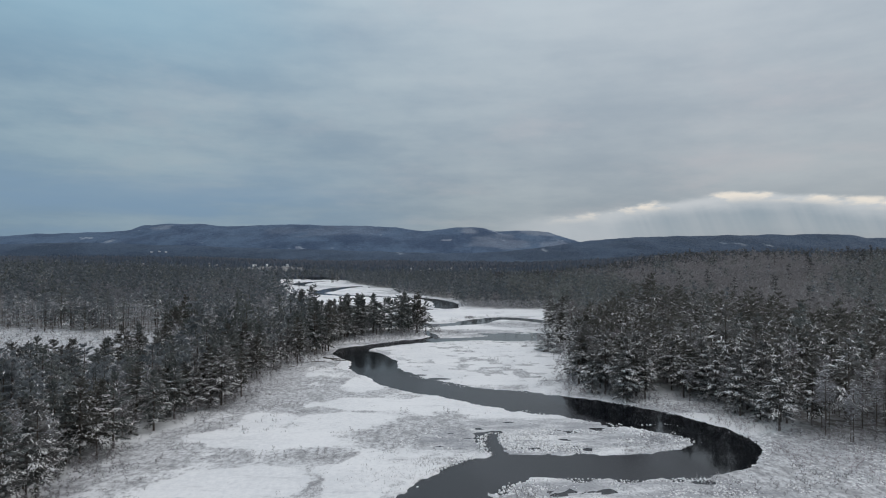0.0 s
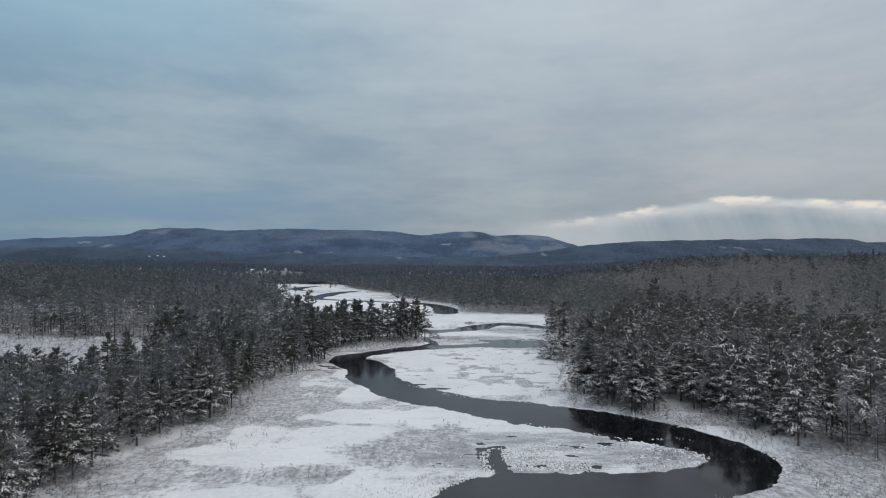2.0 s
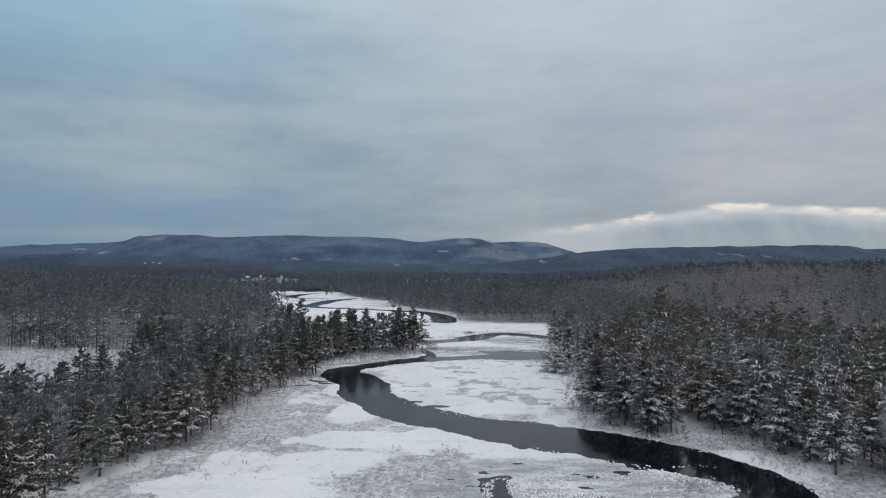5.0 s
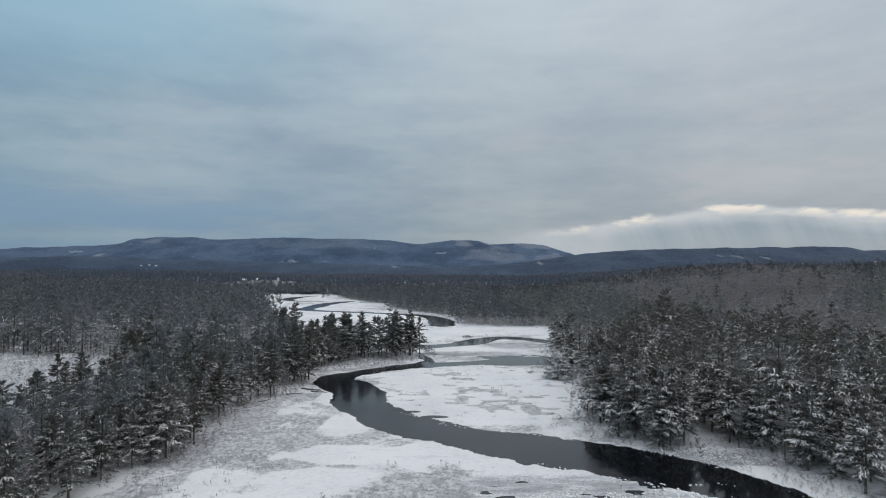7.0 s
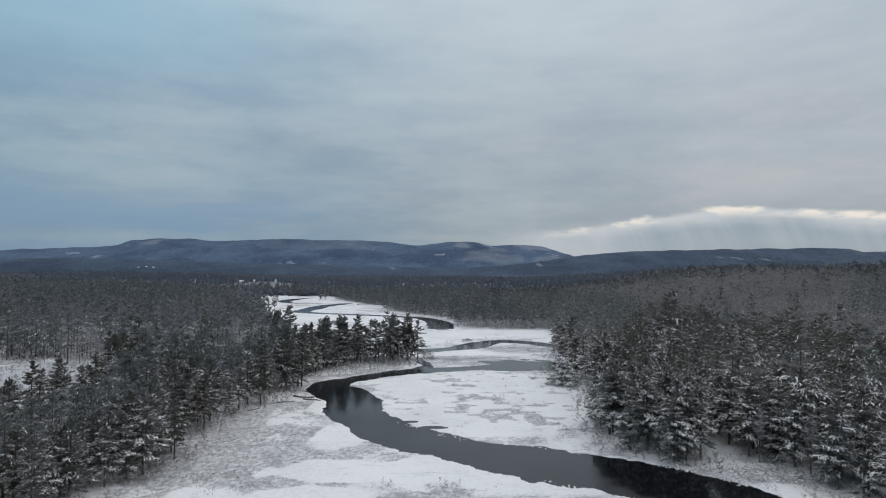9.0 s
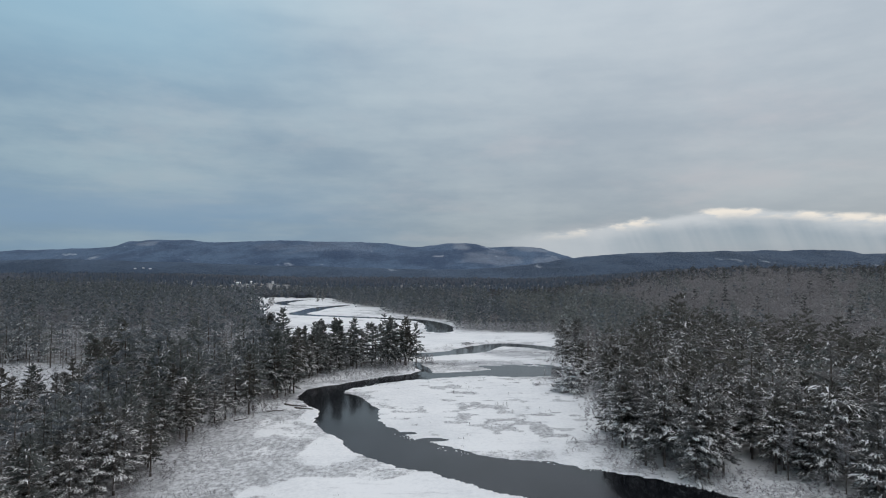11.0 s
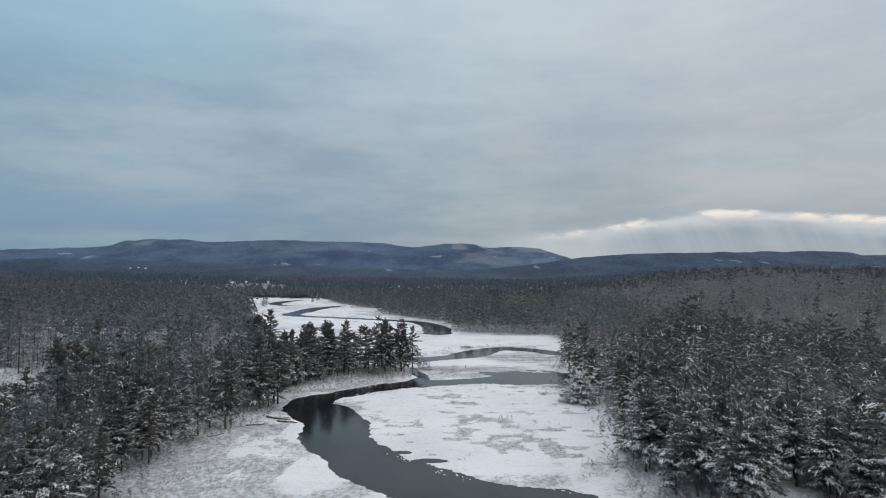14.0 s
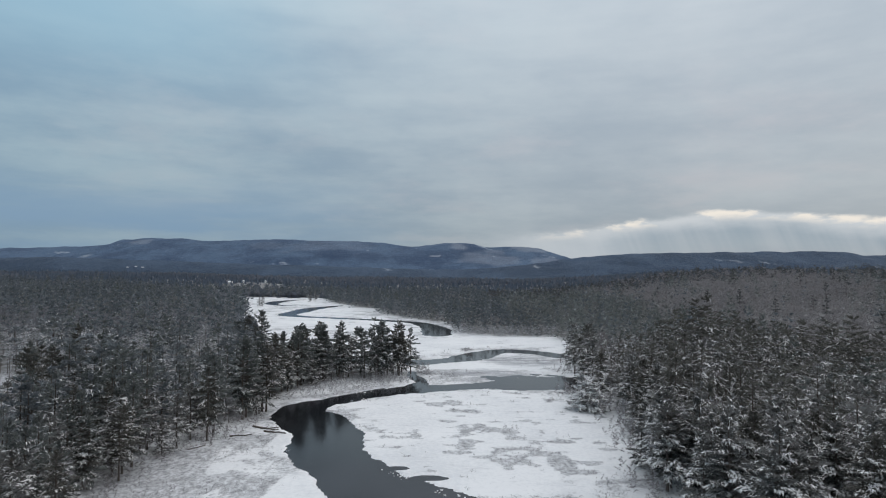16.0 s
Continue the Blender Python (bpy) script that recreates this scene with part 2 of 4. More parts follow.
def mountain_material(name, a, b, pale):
    """A far wooded range: conifers, bare woods and snowy clearings, with blue distance haze painted into their colours.
    """
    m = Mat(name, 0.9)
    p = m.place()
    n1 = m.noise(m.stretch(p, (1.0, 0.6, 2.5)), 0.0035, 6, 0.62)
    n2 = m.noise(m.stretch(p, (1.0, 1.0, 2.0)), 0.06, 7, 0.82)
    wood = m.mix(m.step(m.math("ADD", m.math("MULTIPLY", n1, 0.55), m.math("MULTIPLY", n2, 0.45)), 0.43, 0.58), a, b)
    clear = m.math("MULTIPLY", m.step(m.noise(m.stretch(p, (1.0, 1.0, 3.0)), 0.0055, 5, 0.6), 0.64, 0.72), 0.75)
    # bare whitens snowy fields, and also the broad patches painted as haze
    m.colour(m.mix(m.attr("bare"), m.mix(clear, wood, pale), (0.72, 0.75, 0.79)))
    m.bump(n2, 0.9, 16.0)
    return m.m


SNOW = snow_material("fresh_snow")
GROUND = ground_material()
WATER = water_material()
PINE = needle_material("pine_needles", (0.105, 0.120, 0.130), (0.275, 0.298, 0.315), 0.14)
OLIVE = needle_material("olive_needles", (0.068, 0.066, 0.059), (0.196, 0.190, 0.176), 0.10)
FROSTED = needle_material("frosted_needles", (0.098, 0.098, 0.095), (0.280, 0.276, 0.270), 0.18)
RIMED = needle_material("rimed_needles", (0.160, 0.178, 0.194), (0.29, 0.314, 0.336), 0.25)
GREEN = needle_material("green_needles", (0.086, 0.095, 0.090), (0.246, 0.262, 0.256), 0.14)
# the blue of distance haze is painted into this needle colour
FARPINE = needle_material("hazed_distant_needles", (0.112, 0.140, 0.184), (0.178, 0.210, 0.258), 0.0)
CREST = needle_material("crest_needles", (0.085, 0.088, 0.090), (0.14, 0.143, 0.145), 0.0)
# needle green shifted to blue for the haze over the far woods
FARWOOD = needle_material("hazed_far_needles", (0.080, 0.095, 0.106), (0.205, 0.226, 0.244), 0.10)
BARK = bark_material("pine_bark", (0.055, 0.045, 0.038), (0.15, 0.125, 0.11))
TWIG = twig_material("bare_twigs", (0.20, 0.186, 0.19), (0.31, 0.292, 0.298), 0.20)
HILLTWIG = twig_material("hillside_twigs", (0.258, 0.246, 0.251), (0.332, 0.318, 0.325), 0.0)
# two twig greys with distance haze mixed into the colour
DIMTWIG = twig_material("hazed_distant_twigs", (0.20, 0.204, 0.224), (0.275, 0.279, 0.298), 0.0)
HAZETWIG = twig_material("hazed_valley_twigs", (0.135, 0.150, 0.180), (0.185, 0.200, 0.232), 0.0)
PALETWIG = twig_material("rimed_twigs", (0.245, 0.239, 0.248), (0.385, 0.378, 0.39), 0.3)
SNOWTWIG = twig_material("snow_laden_twigs", (0.20, 0.19, 0.185), (0.30, 0.285, 0.28), 0.5)
RUSSET = twig_material("russet_brush", (0.27, 0.232, 0.236), (0.37, 0.325, 0.33), 0.4)
REED = twig_material("dead_marsh_grass", (0.21, 0.203, 0.207), (0.33, 0.322, 0.326), 0.25)
# the air's blue before the ranges is put into these base colours
RANGE = mountain_material("hazed_mountain_woods", (0.042, 0.080, 0.155), (0.098, 0.160, 0.256), (0.46, 0.52, 0.60))
FOOT = mountain_material("hazed_foothill_woods", (0.030, 0.058, 0.104), (0.062, 0.102, 0.168), (0.32, 0.37, 0.43))


# ---- numbers: noise, curves, distances ----
def lattice(ix, iy, seed):
    h = (ix.astype(np.int64) * 374761393 + iy.astype(np.int64) * 668265263 + seed * 974634777) & 0x7FFFFFFF
    h = ((h ^ (h >> 13)) * 1274126177) & 0x7FFFFFFF
    return ((h ^ (h >> 16)) & 0xFFFF) / 65535.0


def vnoise(x, y, seed=0):
    ix, iy = np.floor(x), np.floor(y)
    fx, fy = x - ix, y - iy
    fx, fy = fx * fx * (3 - 2 * fx), fy * fy * (3 - 2 * fy)
    a, b = lattice(ix, iy, seed), lattice(ix + 1, iy, seed)
    c, d = lattice(ix, iy + 1, seed), lattice(ix + 1, iy + 1, seed)
    return (a + (b - a) * fx) * (1 - fy) + (c + (d - c) * fx) * fy


def fbm(x, y, size, octaves=4, seed=0):
    """Noise about 0, from -1 to 1, with lumps of that size."""
    total, amp, norm = 0, 1.0, 0
    for k in range(octaves):
        total = total + amp * (2 * vnoise(x / size * 2 ** k, y / size * 2 ** k, seed + k) - 1)
        norm += amp
        amp *= 0.5
    return total / norm


def ss(a, b, v):
    t = np.clip((v - a) / (b - a), 0, 1)
    return t * t * (3 - 2 * t)


def spline(points, step=2.0):
    """A smooth curve through rows of numbers, about step metres between samples."""
    p = np.array(points, float)
    p = np.vstack([2 * p[0] - p[1], p, 2 * p[-1] - p[-2]])
    out = []
    for k in range(1, len(p) - 2):
        n = max(2, int(np.hypot(*(p[k + 1] - p[k])[:2]) / step))
        t = np.linspace(0, 1, n, endpoint=False)[:, None]
        a, b, c, d = p[k - 1], p[k], p[k + 1], p[k + 2]
        out.append(0.5 * (2 * b + (c - a) * t + (2 * a - 5 * b + 4 * c - d) * t ** 2 + (3 * b - a - 3 * c + d) * t ** 3))
    return np.vstack(out + [p[-2][None]])


def inside(poly, x, y):
    px, py = np.array(poly, float).T
    hit = np.zeros(x.shape, bool)
    for k in range(len(px)):
        x0, y0, x1, y1 = px[k - 1], py[k - 1], px[k], py[k]
        cross = (y0 > y) != (y1 > y)
        with np.errstate(divide="ignore", invalid="ignore"):
            hit ^= cross & (x < (x1 - x0) * (y - y0) / (y1 - y0 if y1 != y0 else 1e-9) + x0)
    return hit


def shore(poly, x, y):
    """Signed distance to a closed outline: positive inside."""
    p = np.array(poly, float)
    best = np.full(x.shape, 1e9)
    for k in range(len(p)):
        a, b = p[k - 1], p[k]
        e = b - a
        t = np.clip(((x - a[0]) * e[0] + (y - a[1]) * e[1]) / (e @ e + 1e-9), 0, 1)
        best = np.minimum(best, np.hypot(x - a[0] - t * e[0], y - a[1] - t * e[1]))
    return np.where(inside(poly, x, y), best, -best)


# ---- the plan ----
# the river and its backwaters: x, y and half the width
RIVER = [(-90, -230, 12), (-52, -140, 12), (-22, -60, 11), (-12, 10, 11), (-8, 60, 11), (-6, 100, 10), (-2, 118, 9), (4, 131, 7.5), (14, 139.5, 8), (27, 141, 7.6), (40, 140.5, 7.6), (52, 143.5, 7.5),
         (62, 149, 7.5), (67.5, 158, 7.6), (65, 169, 8), (56.5, 178.5, 9.8), (45, 187.5, 12), (32.5, 194.5, 12.5), (18.5, 203, 12), (2.5, 211, 8.7),
         (-11.5, 222, 10), (-24, 238.5, 8.5), (-31, 254, 9), (-34, 269, 9.3), (-41, 283, 10), (-47.5, 294, 8.5), (-47, 303, 7.2),
         (-38.5, 314.5, 5.8), (-27, 326.5, 6.3), (-13, 336, 7.2), (1, 340, 5.8), (16, 344.5, 7.5), (30, 348, 13), (48, 352, 15), (66, 352, 14), (95, 352, 12)]
BACKWATER = [(-75, 425, 6), (-45, 409, 8), (-17, 407, 8.8), (2.7, 416, 8), (14, 429, 10), (23.5, 446, 7.5), (35, 455.5, 8), (54.5, 445.5, 7.8), (67, 432, 8), (95, 424, 8)]
NOTCH = [(13, 146, 2.6), (10.5, 155, 1.6), (11, 163, 0.8)]
INLET = [(-13, 340, 4), (-11, 352, 2.6), (-15, 366, 2.2), (-17, 380, 1.5)]
FAR_REACH = [(-7, 545, 10), (-8, 583, 11), (-14, 618, 9), (-28, 650, 7), (-52, 668, 6.5), (-75, 680, 6), (-104, 694, 6), (-134, 706, 6.5), (-158, 722, 8), (-168, 745, 9), (-166, 770, 10),
             (-164, 827, 11), (-158, 863, 10), (-149, 890, 7), (-140, 915, 4)]
FAR_POOL = [(-150, 905, 3), (-171, 906, 3), (-214, 905, 3.5), (-242, 945, 8), (-247, 1000, 10), (-243, 1040, 8), (-228, 1075, 4)]
STREAMS = [spline(s) for s in (RIVER, BACKWATER, NOTCH, INLET, FAR_REACH, FAR_POOL)]
# the open marsh between the woods, and a snowy clearing in the western woods
MARSH = [(-150, -290), (-110, -120), (-90, -20), (-80, 60), (-74, 110), (-75, 132), (-77, 150), (-72.5, 175), (-66, 192), (-66, 207), (-70, 222), (-71, 236), (-67, 252), (-62, 263), (-59, 280), (-58, 300),
         (-57, 318), (-53, 338), (-44, 350), (-34, 357), (-20, 362), (-12, 370), (-13, 384), (-30, 390), (-52, 384), (-72, 374), (-88, 395), (-100, 430), (-138, 520), (-175, 640), (-225, 785),
         (-262, 900), (-330, 1000), (-345, 1140), (-210, 1128), (-190, 1050), (-165, 965), (-134, 920), (-120, 868), (-88, 838), (-80, 790), (-63, 730), (-36, 686), (-10, 645), (3, 605), (8, 552), (26, 540), (46, 534), (70, 532), (78, 486),
         (76, 440), (61, 405), (54, 365), (48, 330)]
MARSH += [(51, 312), (55, 294), (51, 276), (47, 258), (43.5, 238), (42, 226), (43.5, 210), (49, 200), (58, 196.5), (63, 200), (64, 210), (67, 216), (72, 216), (74, 208), (75, 197), (79, 187), (83, 176), (87, 167), (93, 161), (101, 157), (112, 153), (150, 142), (175, 120), (150, 20), (120, -120), (90, -290)]
CLEARING = [(-330, 352), (-225, 352), (-168, 347), (-150, 330), (-140, 302), (-134, 275), (-126, 255), (-124, 232), (-136, 205), (-150, 175), (-175, 140), (-330, 120)]


def water_edge(x, y):
    """Metres to the nearest water, below 0 in it."""
    best = np.full(x.shape, 60.0)
    for s in STREAMS:
        lo, hi = s[:, :2].min(0) - 60, s[:, :2].max(0) + 60
        near = np.flatnonzero((x > lo[0]) & (x < hi[0]) & (y > lo[1]) & (y < hi[1]))
        for k in range(0, len(near), 4000):
            n = near[k:k + 4000]
            d = np.hypot(x[n, None] - s[None, :, 0], y[n, None] - s[None, :, 1]) - s[None, :, 2]
            best[n] = np.minimum(best[n], d.min(1))
    return best


def land(x, y):
    """The lie of the land without the river: flat valley, a wooded hill to the east, and slowly rising country beyond."""
    r = x / np.maximum(y, 50)
    hill = 46 * ss(330, 1400, y + 0.15 * x) * ss(0.10, 0.42, r) * (1 - 0.35 * ss(1500, 2600, y))
    rise = 17 * ss(1150, 2650, y)
    roll = fbm(x, y, 420, 3, 11) * 7 * ss(1150, 1900, y)
    west = 10 * ss(120, 500, -x - 0.25 * np.maximum(y - 300, 0)) * ss(200, 600, y)
    village = 16 * np.exp(-((x + 455) / 120) ** 2 - ((y - 1545) / 130) ** 2)
    return hill + rise + roll + west + village


# ---- helpers for meshes ----
def mesh_of(name, verts, faces, materials, index=None, smooth=False):
    """A mesh of triangles or quads from arrays."""
    me = bpy.data.meshes.new(name)
    faces = np.asarray(faces, np.int32)
    n, k = faces.shape
    me.vertices.add(len(verts))
    me.vertices.foreach_set("co", np.asarray(verts, np.float32).ravel())
    me.loops.add(n * k)
    me.loops.foreach_set("vertex_index", faces.ravel())
    me.polygons.add(n)
    me.polygons.foreach_set("loop_start", np.arange(0, n * k, k, dtype=np.int32))
    for m in materials:
        me.materials.append(m)
    if index is not None:
        me.polygons.foreach_set("material_index", np.asarray(index, np.int32))
    me.polygons.foreach_set("use_smooth", np.full(n, smooth))
    me.update(calc_edges=True)
    me.validate()
    return me


def under(ob, parent):
    ob.parent = parent
    return ob


# ---- ground and water ----
def steps(fine_lo, fine_hi, step, lo, hi, grow=1.13):
    mid = list(np.arange(fine_lo, fine_hi + 1e-6, step))
    d, v, right = step, mid[-1], []
    while v < hi:
        d *= grow
        v += d
        right.append(min(v, hi))
    d, v, left = step, mid[0], []
    while v > lo:
        d *= grow
        v -= d
        left.append(max(v, lo))
    return np.array(left[::-1] + mid + right)


def snow_cover(x, y):
    """0: dead grass stands through the snow; 1: clean snow."""
    c = 0.55 + 0.46 * fbm(x, y * 0.7, 34, 4, 3) + 0.26 * fbm(x, y * 0.8, 7, 3, 4)
    for cx, cy, rx, ry, v in SNOW_PANS:
        d = np.hypot((x - cx) / rx, (y - cy) / ry) + 0.55 * fbm(x, y * 0.8, 17, 4, 7)
        c = c + v * (1 - ss(0.70, 1.08, d))
    c = c - 0.42 * ss(0.22, 0.5, fbm(x, y * 1.5, 12, 4, 8)) * ss(0.95, 0.7, c)
    # the tongue inside the far bend: clean snow with small ragged beds of grass, most of them in its middle
    w = 1 - ss(0.75, 1.0, np.hypot((x - 12) / 50, (y - 280) / 58))
    beds = 0.75 * fbm(x * 0.8, y * 0.9, 13, 4, 14) + 1.0 * fbm(x * 0.8, y, 3.6, 3, 13) - 0.22 * ss(0.4, 1.0, np.hypot((x - 13) / 34, (y - 283) / 42))
    c = c + w * (1.0 - 0.74 * ss(-0.16, 0.42, beds) - 0.16 * ss(-0.5, 0.1, beds) - c)
    return np.clip(c, 0, 1)


# open snowy ice pans and, below 0, beds of dead grass: x, y, radii, how much
SNOW_PANS = [(-16, 193, 27, 9, 0.9), (0, 198, 18, 7, 0.7), (20, 187, 18, 8, 0.6), (-42, 126, 17, 12, 0.8), (-18, 132, 9, 14, 0.6), (-38, 262, 12, 16, 0.7), (-30, 226, 9, 14, 0.6), 
             (15, 236, 22, 12, 0.4), (5, 395, 60, 14, 0.4), (20, 500, 60, 32, 0.35), (-120, 640, 90, 90, 0.15), (-200, 900, 140, 180, 0.15),
             (-200, 280, 110, 80, -0.9), (-63, 215, 12, 50, -0.4), (-55, 192, 20, 14, -0.45), (-45, 157, 24, 9, 0.6), (-26, 174, 14, 9, 0.6), (-12, 165, 20, 14, -0.45), (10, 255, 14, 8, -0.3), (90, 145, 45, 28, -0.5), (72, 192, 26, 8, -0.4), (96, 165, 20, 8, -0.4),
             (-65, 140, 10, 30, -0.4), (-40, 205, 16, 12, -0.25)]

gx = np.concatenate([steps(-344, -84, 4.0, -4300, -84), steps(-84, 112, 1.0, -84, 4300)[1:]])
gy = np.concatenate([steps(-60, 104, 2.5, -400, 104)[:-1], steps(104, 470, 1.0, 104, 470), steps(470, 1130, 4.4, 470, 4700, 1.1)[1:]])
X, Y = [a.ravel() for a in np.meshgrid(gx, gy)]
wet = water_edge(X, Y)
rag = fbm(X, Y, 9, 3, 21) * 1.6 + fbm(X, Y, 2.6, 2, 22) * 1.1 + fbm(X, Y, 4.5, 2, 24) * 1.9 * ss(225, 195, Y) * ss(45, 30, X)
# slush: low ice, awash in places, along the inside of the bends
low = np.zeros_like(X)
for cx, cy, rx, ry in ((16, 171, 17, 10), (28, 170, 24, 11), (42, 161, 20, 10), (4, 158, 14, 14), (22, 153, 20, 8), (40, 128, 34, 8), (48, 352, 20, 22), (20, 372, 24, 18), (40, 415, 26, 22), (16, 126, 12, 6)):
    low = np.maximum(low, 1 - ss(0.5, 1.15, np.hypot((X - cx) / rx, (Y - cy) / ry)))
level = 0.13 + 0.10 * fbm(X, Y, 14, 4, 5) + 0.07 * fbm(X, Y, 2.5, 2, 6)
level = level - low * (0.05 + 0.12 * fbm(X * 0.4, Y * 1.3, 6, 3, 9) + 0.20 * fbm(X * 0.6, Y * 1.2, 2.4, 2, 10))
# the upper side of the tongue lies half awash
for cx, cy, rx, ry, deep in ((50, 170, 17, 6.5, 0.17), (10, 166, 5, 9, 0.17), (43, 358, 17, 22, 0.23), (22, 362, 12, 9, 0.17), (-4, 233.5, 6, 2.6, 0.3), (-12, 240, 4, 2, 0.3)):
    level = level - deep * (1 - ss(0.5, 1.1, np.hypot((X - cx) / rx, (Y - cy) / ry)))
bank = ss(-1.3, 0.8, wet + rag + low * fbm(X, Y, 6, 3, 23) * 3.2)
Z = level * bank - 1.1 * (1 - bank)
open_land = np.maximum(shore(MARSH, X, Y), shore(CLEARING, X, Y))
Z = Z + land(X, Y) + 0.5 * ss(0, -12, open_land) * (1 + 0.5 * fbm(X, Y, 20, 3, 13))
nx, ny = len(gx), len(gy)
ij = (np.arange(ny - 1)[:, None] * nx + np.arange(nx - 1)[None]).ravel()
me = mesh_of("ground", np.column_stack([X, Y, Z]), np.column_stack([ij, ij + 1, ij + nx + 1, ij + nx]), [GROUND], smooth=True)
for key, value in (("cover", np.clip(snow_cover(X, Y) + 0.2 * low, 0, 1)), ("slush", low), ("wood", ss(-3, -15, open_land + 5 * fbm(X, Y, 12, 3, 15)))):
    layer = me.attributes.new(key, "FLOAT", "POINT")
    layer.data.foreach_set("value", value.astype(np.float32))
ground = tagged(new("ground", me), "snow-covered marsh flats and rising forest floor", "ground", kind="structure")

bm = bmesh.new()
bmesh.ops.create_grid(bm, x_segments=2, y_segments=2, size=1)
for v in bm.verts:
    v.co = (-40 + v.co.x * 420, 375 + v.co.y * 775, -0.06)
me = bpy.data.meshes.new("water")
bm.to_mesh(me)
me.materials.append(WATER)
tagged(new("water", me), "dark still river water with thin grey ice", "water", kind="structure")


# ---- mountains ----
def crest_line(points, centre=807.0, level=454.0, focal=1079.0):
    """Bearings and heights of a skyline, as tangents of the angle."""
    p = np.array(points, float)
    return (p[:, 0] - centre) / focal, (level - p[:, 1]) / focal


def ridge(name, points, dist, depth, material, seed, label, rough, fields_and_haze=(), columns=420):
    """A long range whose crest stands at that distance."""
    a, h = crest_line(points)
    u = np.linspace(a[0], a[-1], columns)
    v = np.linspace(-1, 0.2, 34)
    U, V = np.meshgrid(u, v)
    top = np.interp(U, a, h) * dist + 46
    x = (U * dist + 2) * (1 + 0.0 * V)
    y = dist + V * depth
    spur = fbm(x, y, 420, 5, seed)
    fall = np.clip(1 - np.abs(V) ** 1.15, 0, 1)
    z = top * fall * (1 + 0.28 * spur * (1 - fall) * fall * 4) + rough * fbm(x, y, 60, 3, seed + 9) * fall + 6 * spur
    # snowy fields, cut slopes and broad patches of painted pale haze: bearing, height, half-sizes and strength
    bare = np.zeros_like(z)
    for fx, fy, rx, ry, strength in fields_and_haze:
        d = np.hypot((U * 1079 + 807 - fx) / rx, (454 - (z - 46) / y * 1079 - fy) / ry) + 1.1 * fbm(x, z * 5, 150, 4, seed + 5)
        bare = np.maximum(bare, 0.42 * strength * (1 - ss(0.6, 1.1, d)))
    n = len(u)
    k = (np.arange(len(v) - 1)[:, None] * n + np.arange(n - 1)[None]).ravel()
    me = mesh_of(name, np.column_stack([x.ravel(), y.ravel(), z.ravel()]), np.column_stack([k, k + 1, k + n + 1, k + n]), [material], smooth=True)
    layer = me.attributes.new("bare", "FLOAT", "POINT")
    layer.data.foreach_set("value", bare.ravel().astype(np.float32))
    return tagged(new(name, me), label, "mountain", kind="structure")


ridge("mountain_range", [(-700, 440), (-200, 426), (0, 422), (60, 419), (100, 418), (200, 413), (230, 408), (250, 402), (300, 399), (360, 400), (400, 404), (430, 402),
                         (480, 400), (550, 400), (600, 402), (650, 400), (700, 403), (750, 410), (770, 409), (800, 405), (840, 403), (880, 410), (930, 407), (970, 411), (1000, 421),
                         (1040, 432), (1100, 440), (1300, 446), (2200, 450)], 3850, 750, RANGE, 31, "wooded mountain range coloured blue-grey for haze, dusted with snow", 5,
      # the patches at 890 and 970 are pale haze painted on the slope
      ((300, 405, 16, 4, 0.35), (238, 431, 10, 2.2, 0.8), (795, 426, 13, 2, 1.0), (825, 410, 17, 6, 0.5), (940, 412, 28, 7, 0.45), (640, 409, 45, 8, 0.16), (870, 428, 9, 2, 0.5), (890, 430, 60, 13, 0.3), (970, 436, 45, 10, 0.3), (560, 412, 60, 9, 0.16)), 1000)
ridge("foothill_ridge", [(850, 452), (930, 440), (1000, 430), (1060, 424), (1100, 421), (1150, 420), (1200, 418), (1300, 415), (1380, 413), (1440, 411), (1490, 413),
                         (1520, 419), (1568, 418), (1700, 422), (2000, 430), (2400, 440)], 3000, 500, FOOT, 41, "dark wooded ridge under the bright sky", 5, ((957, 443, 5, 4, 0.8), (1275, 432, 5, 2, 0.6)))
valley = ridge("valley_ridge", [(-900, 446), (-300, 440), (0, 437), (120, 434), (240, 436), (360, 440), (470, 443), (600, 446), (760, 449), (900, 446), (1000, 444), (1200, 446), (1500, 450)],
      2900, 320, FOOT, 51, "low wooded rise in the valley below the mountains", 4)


# ---- trees ----
def diamonds(base, along, across, bend):
    """Leaf-shaped quads: base point, long axis, half-width, and a sag at the tip."""
    mid = base + along * 0.5
    tip = base + along - bend
    v = np.stack([base, mid + across, tip, mid - across], 1)
    return v.reshape(-1, 3)


def unit(v):
    return v / (np.linalg.norm(v, axis=1, keepdims=True) + 1e-9)


def plumes(base, along, across, bend):
    """Pointed tufts, one triangle each: base point, long axis, half-width, and a sag at the tip."""
    return np.stack([base - across, base + across, base + along - bend], 1).reshape(-1, 3)


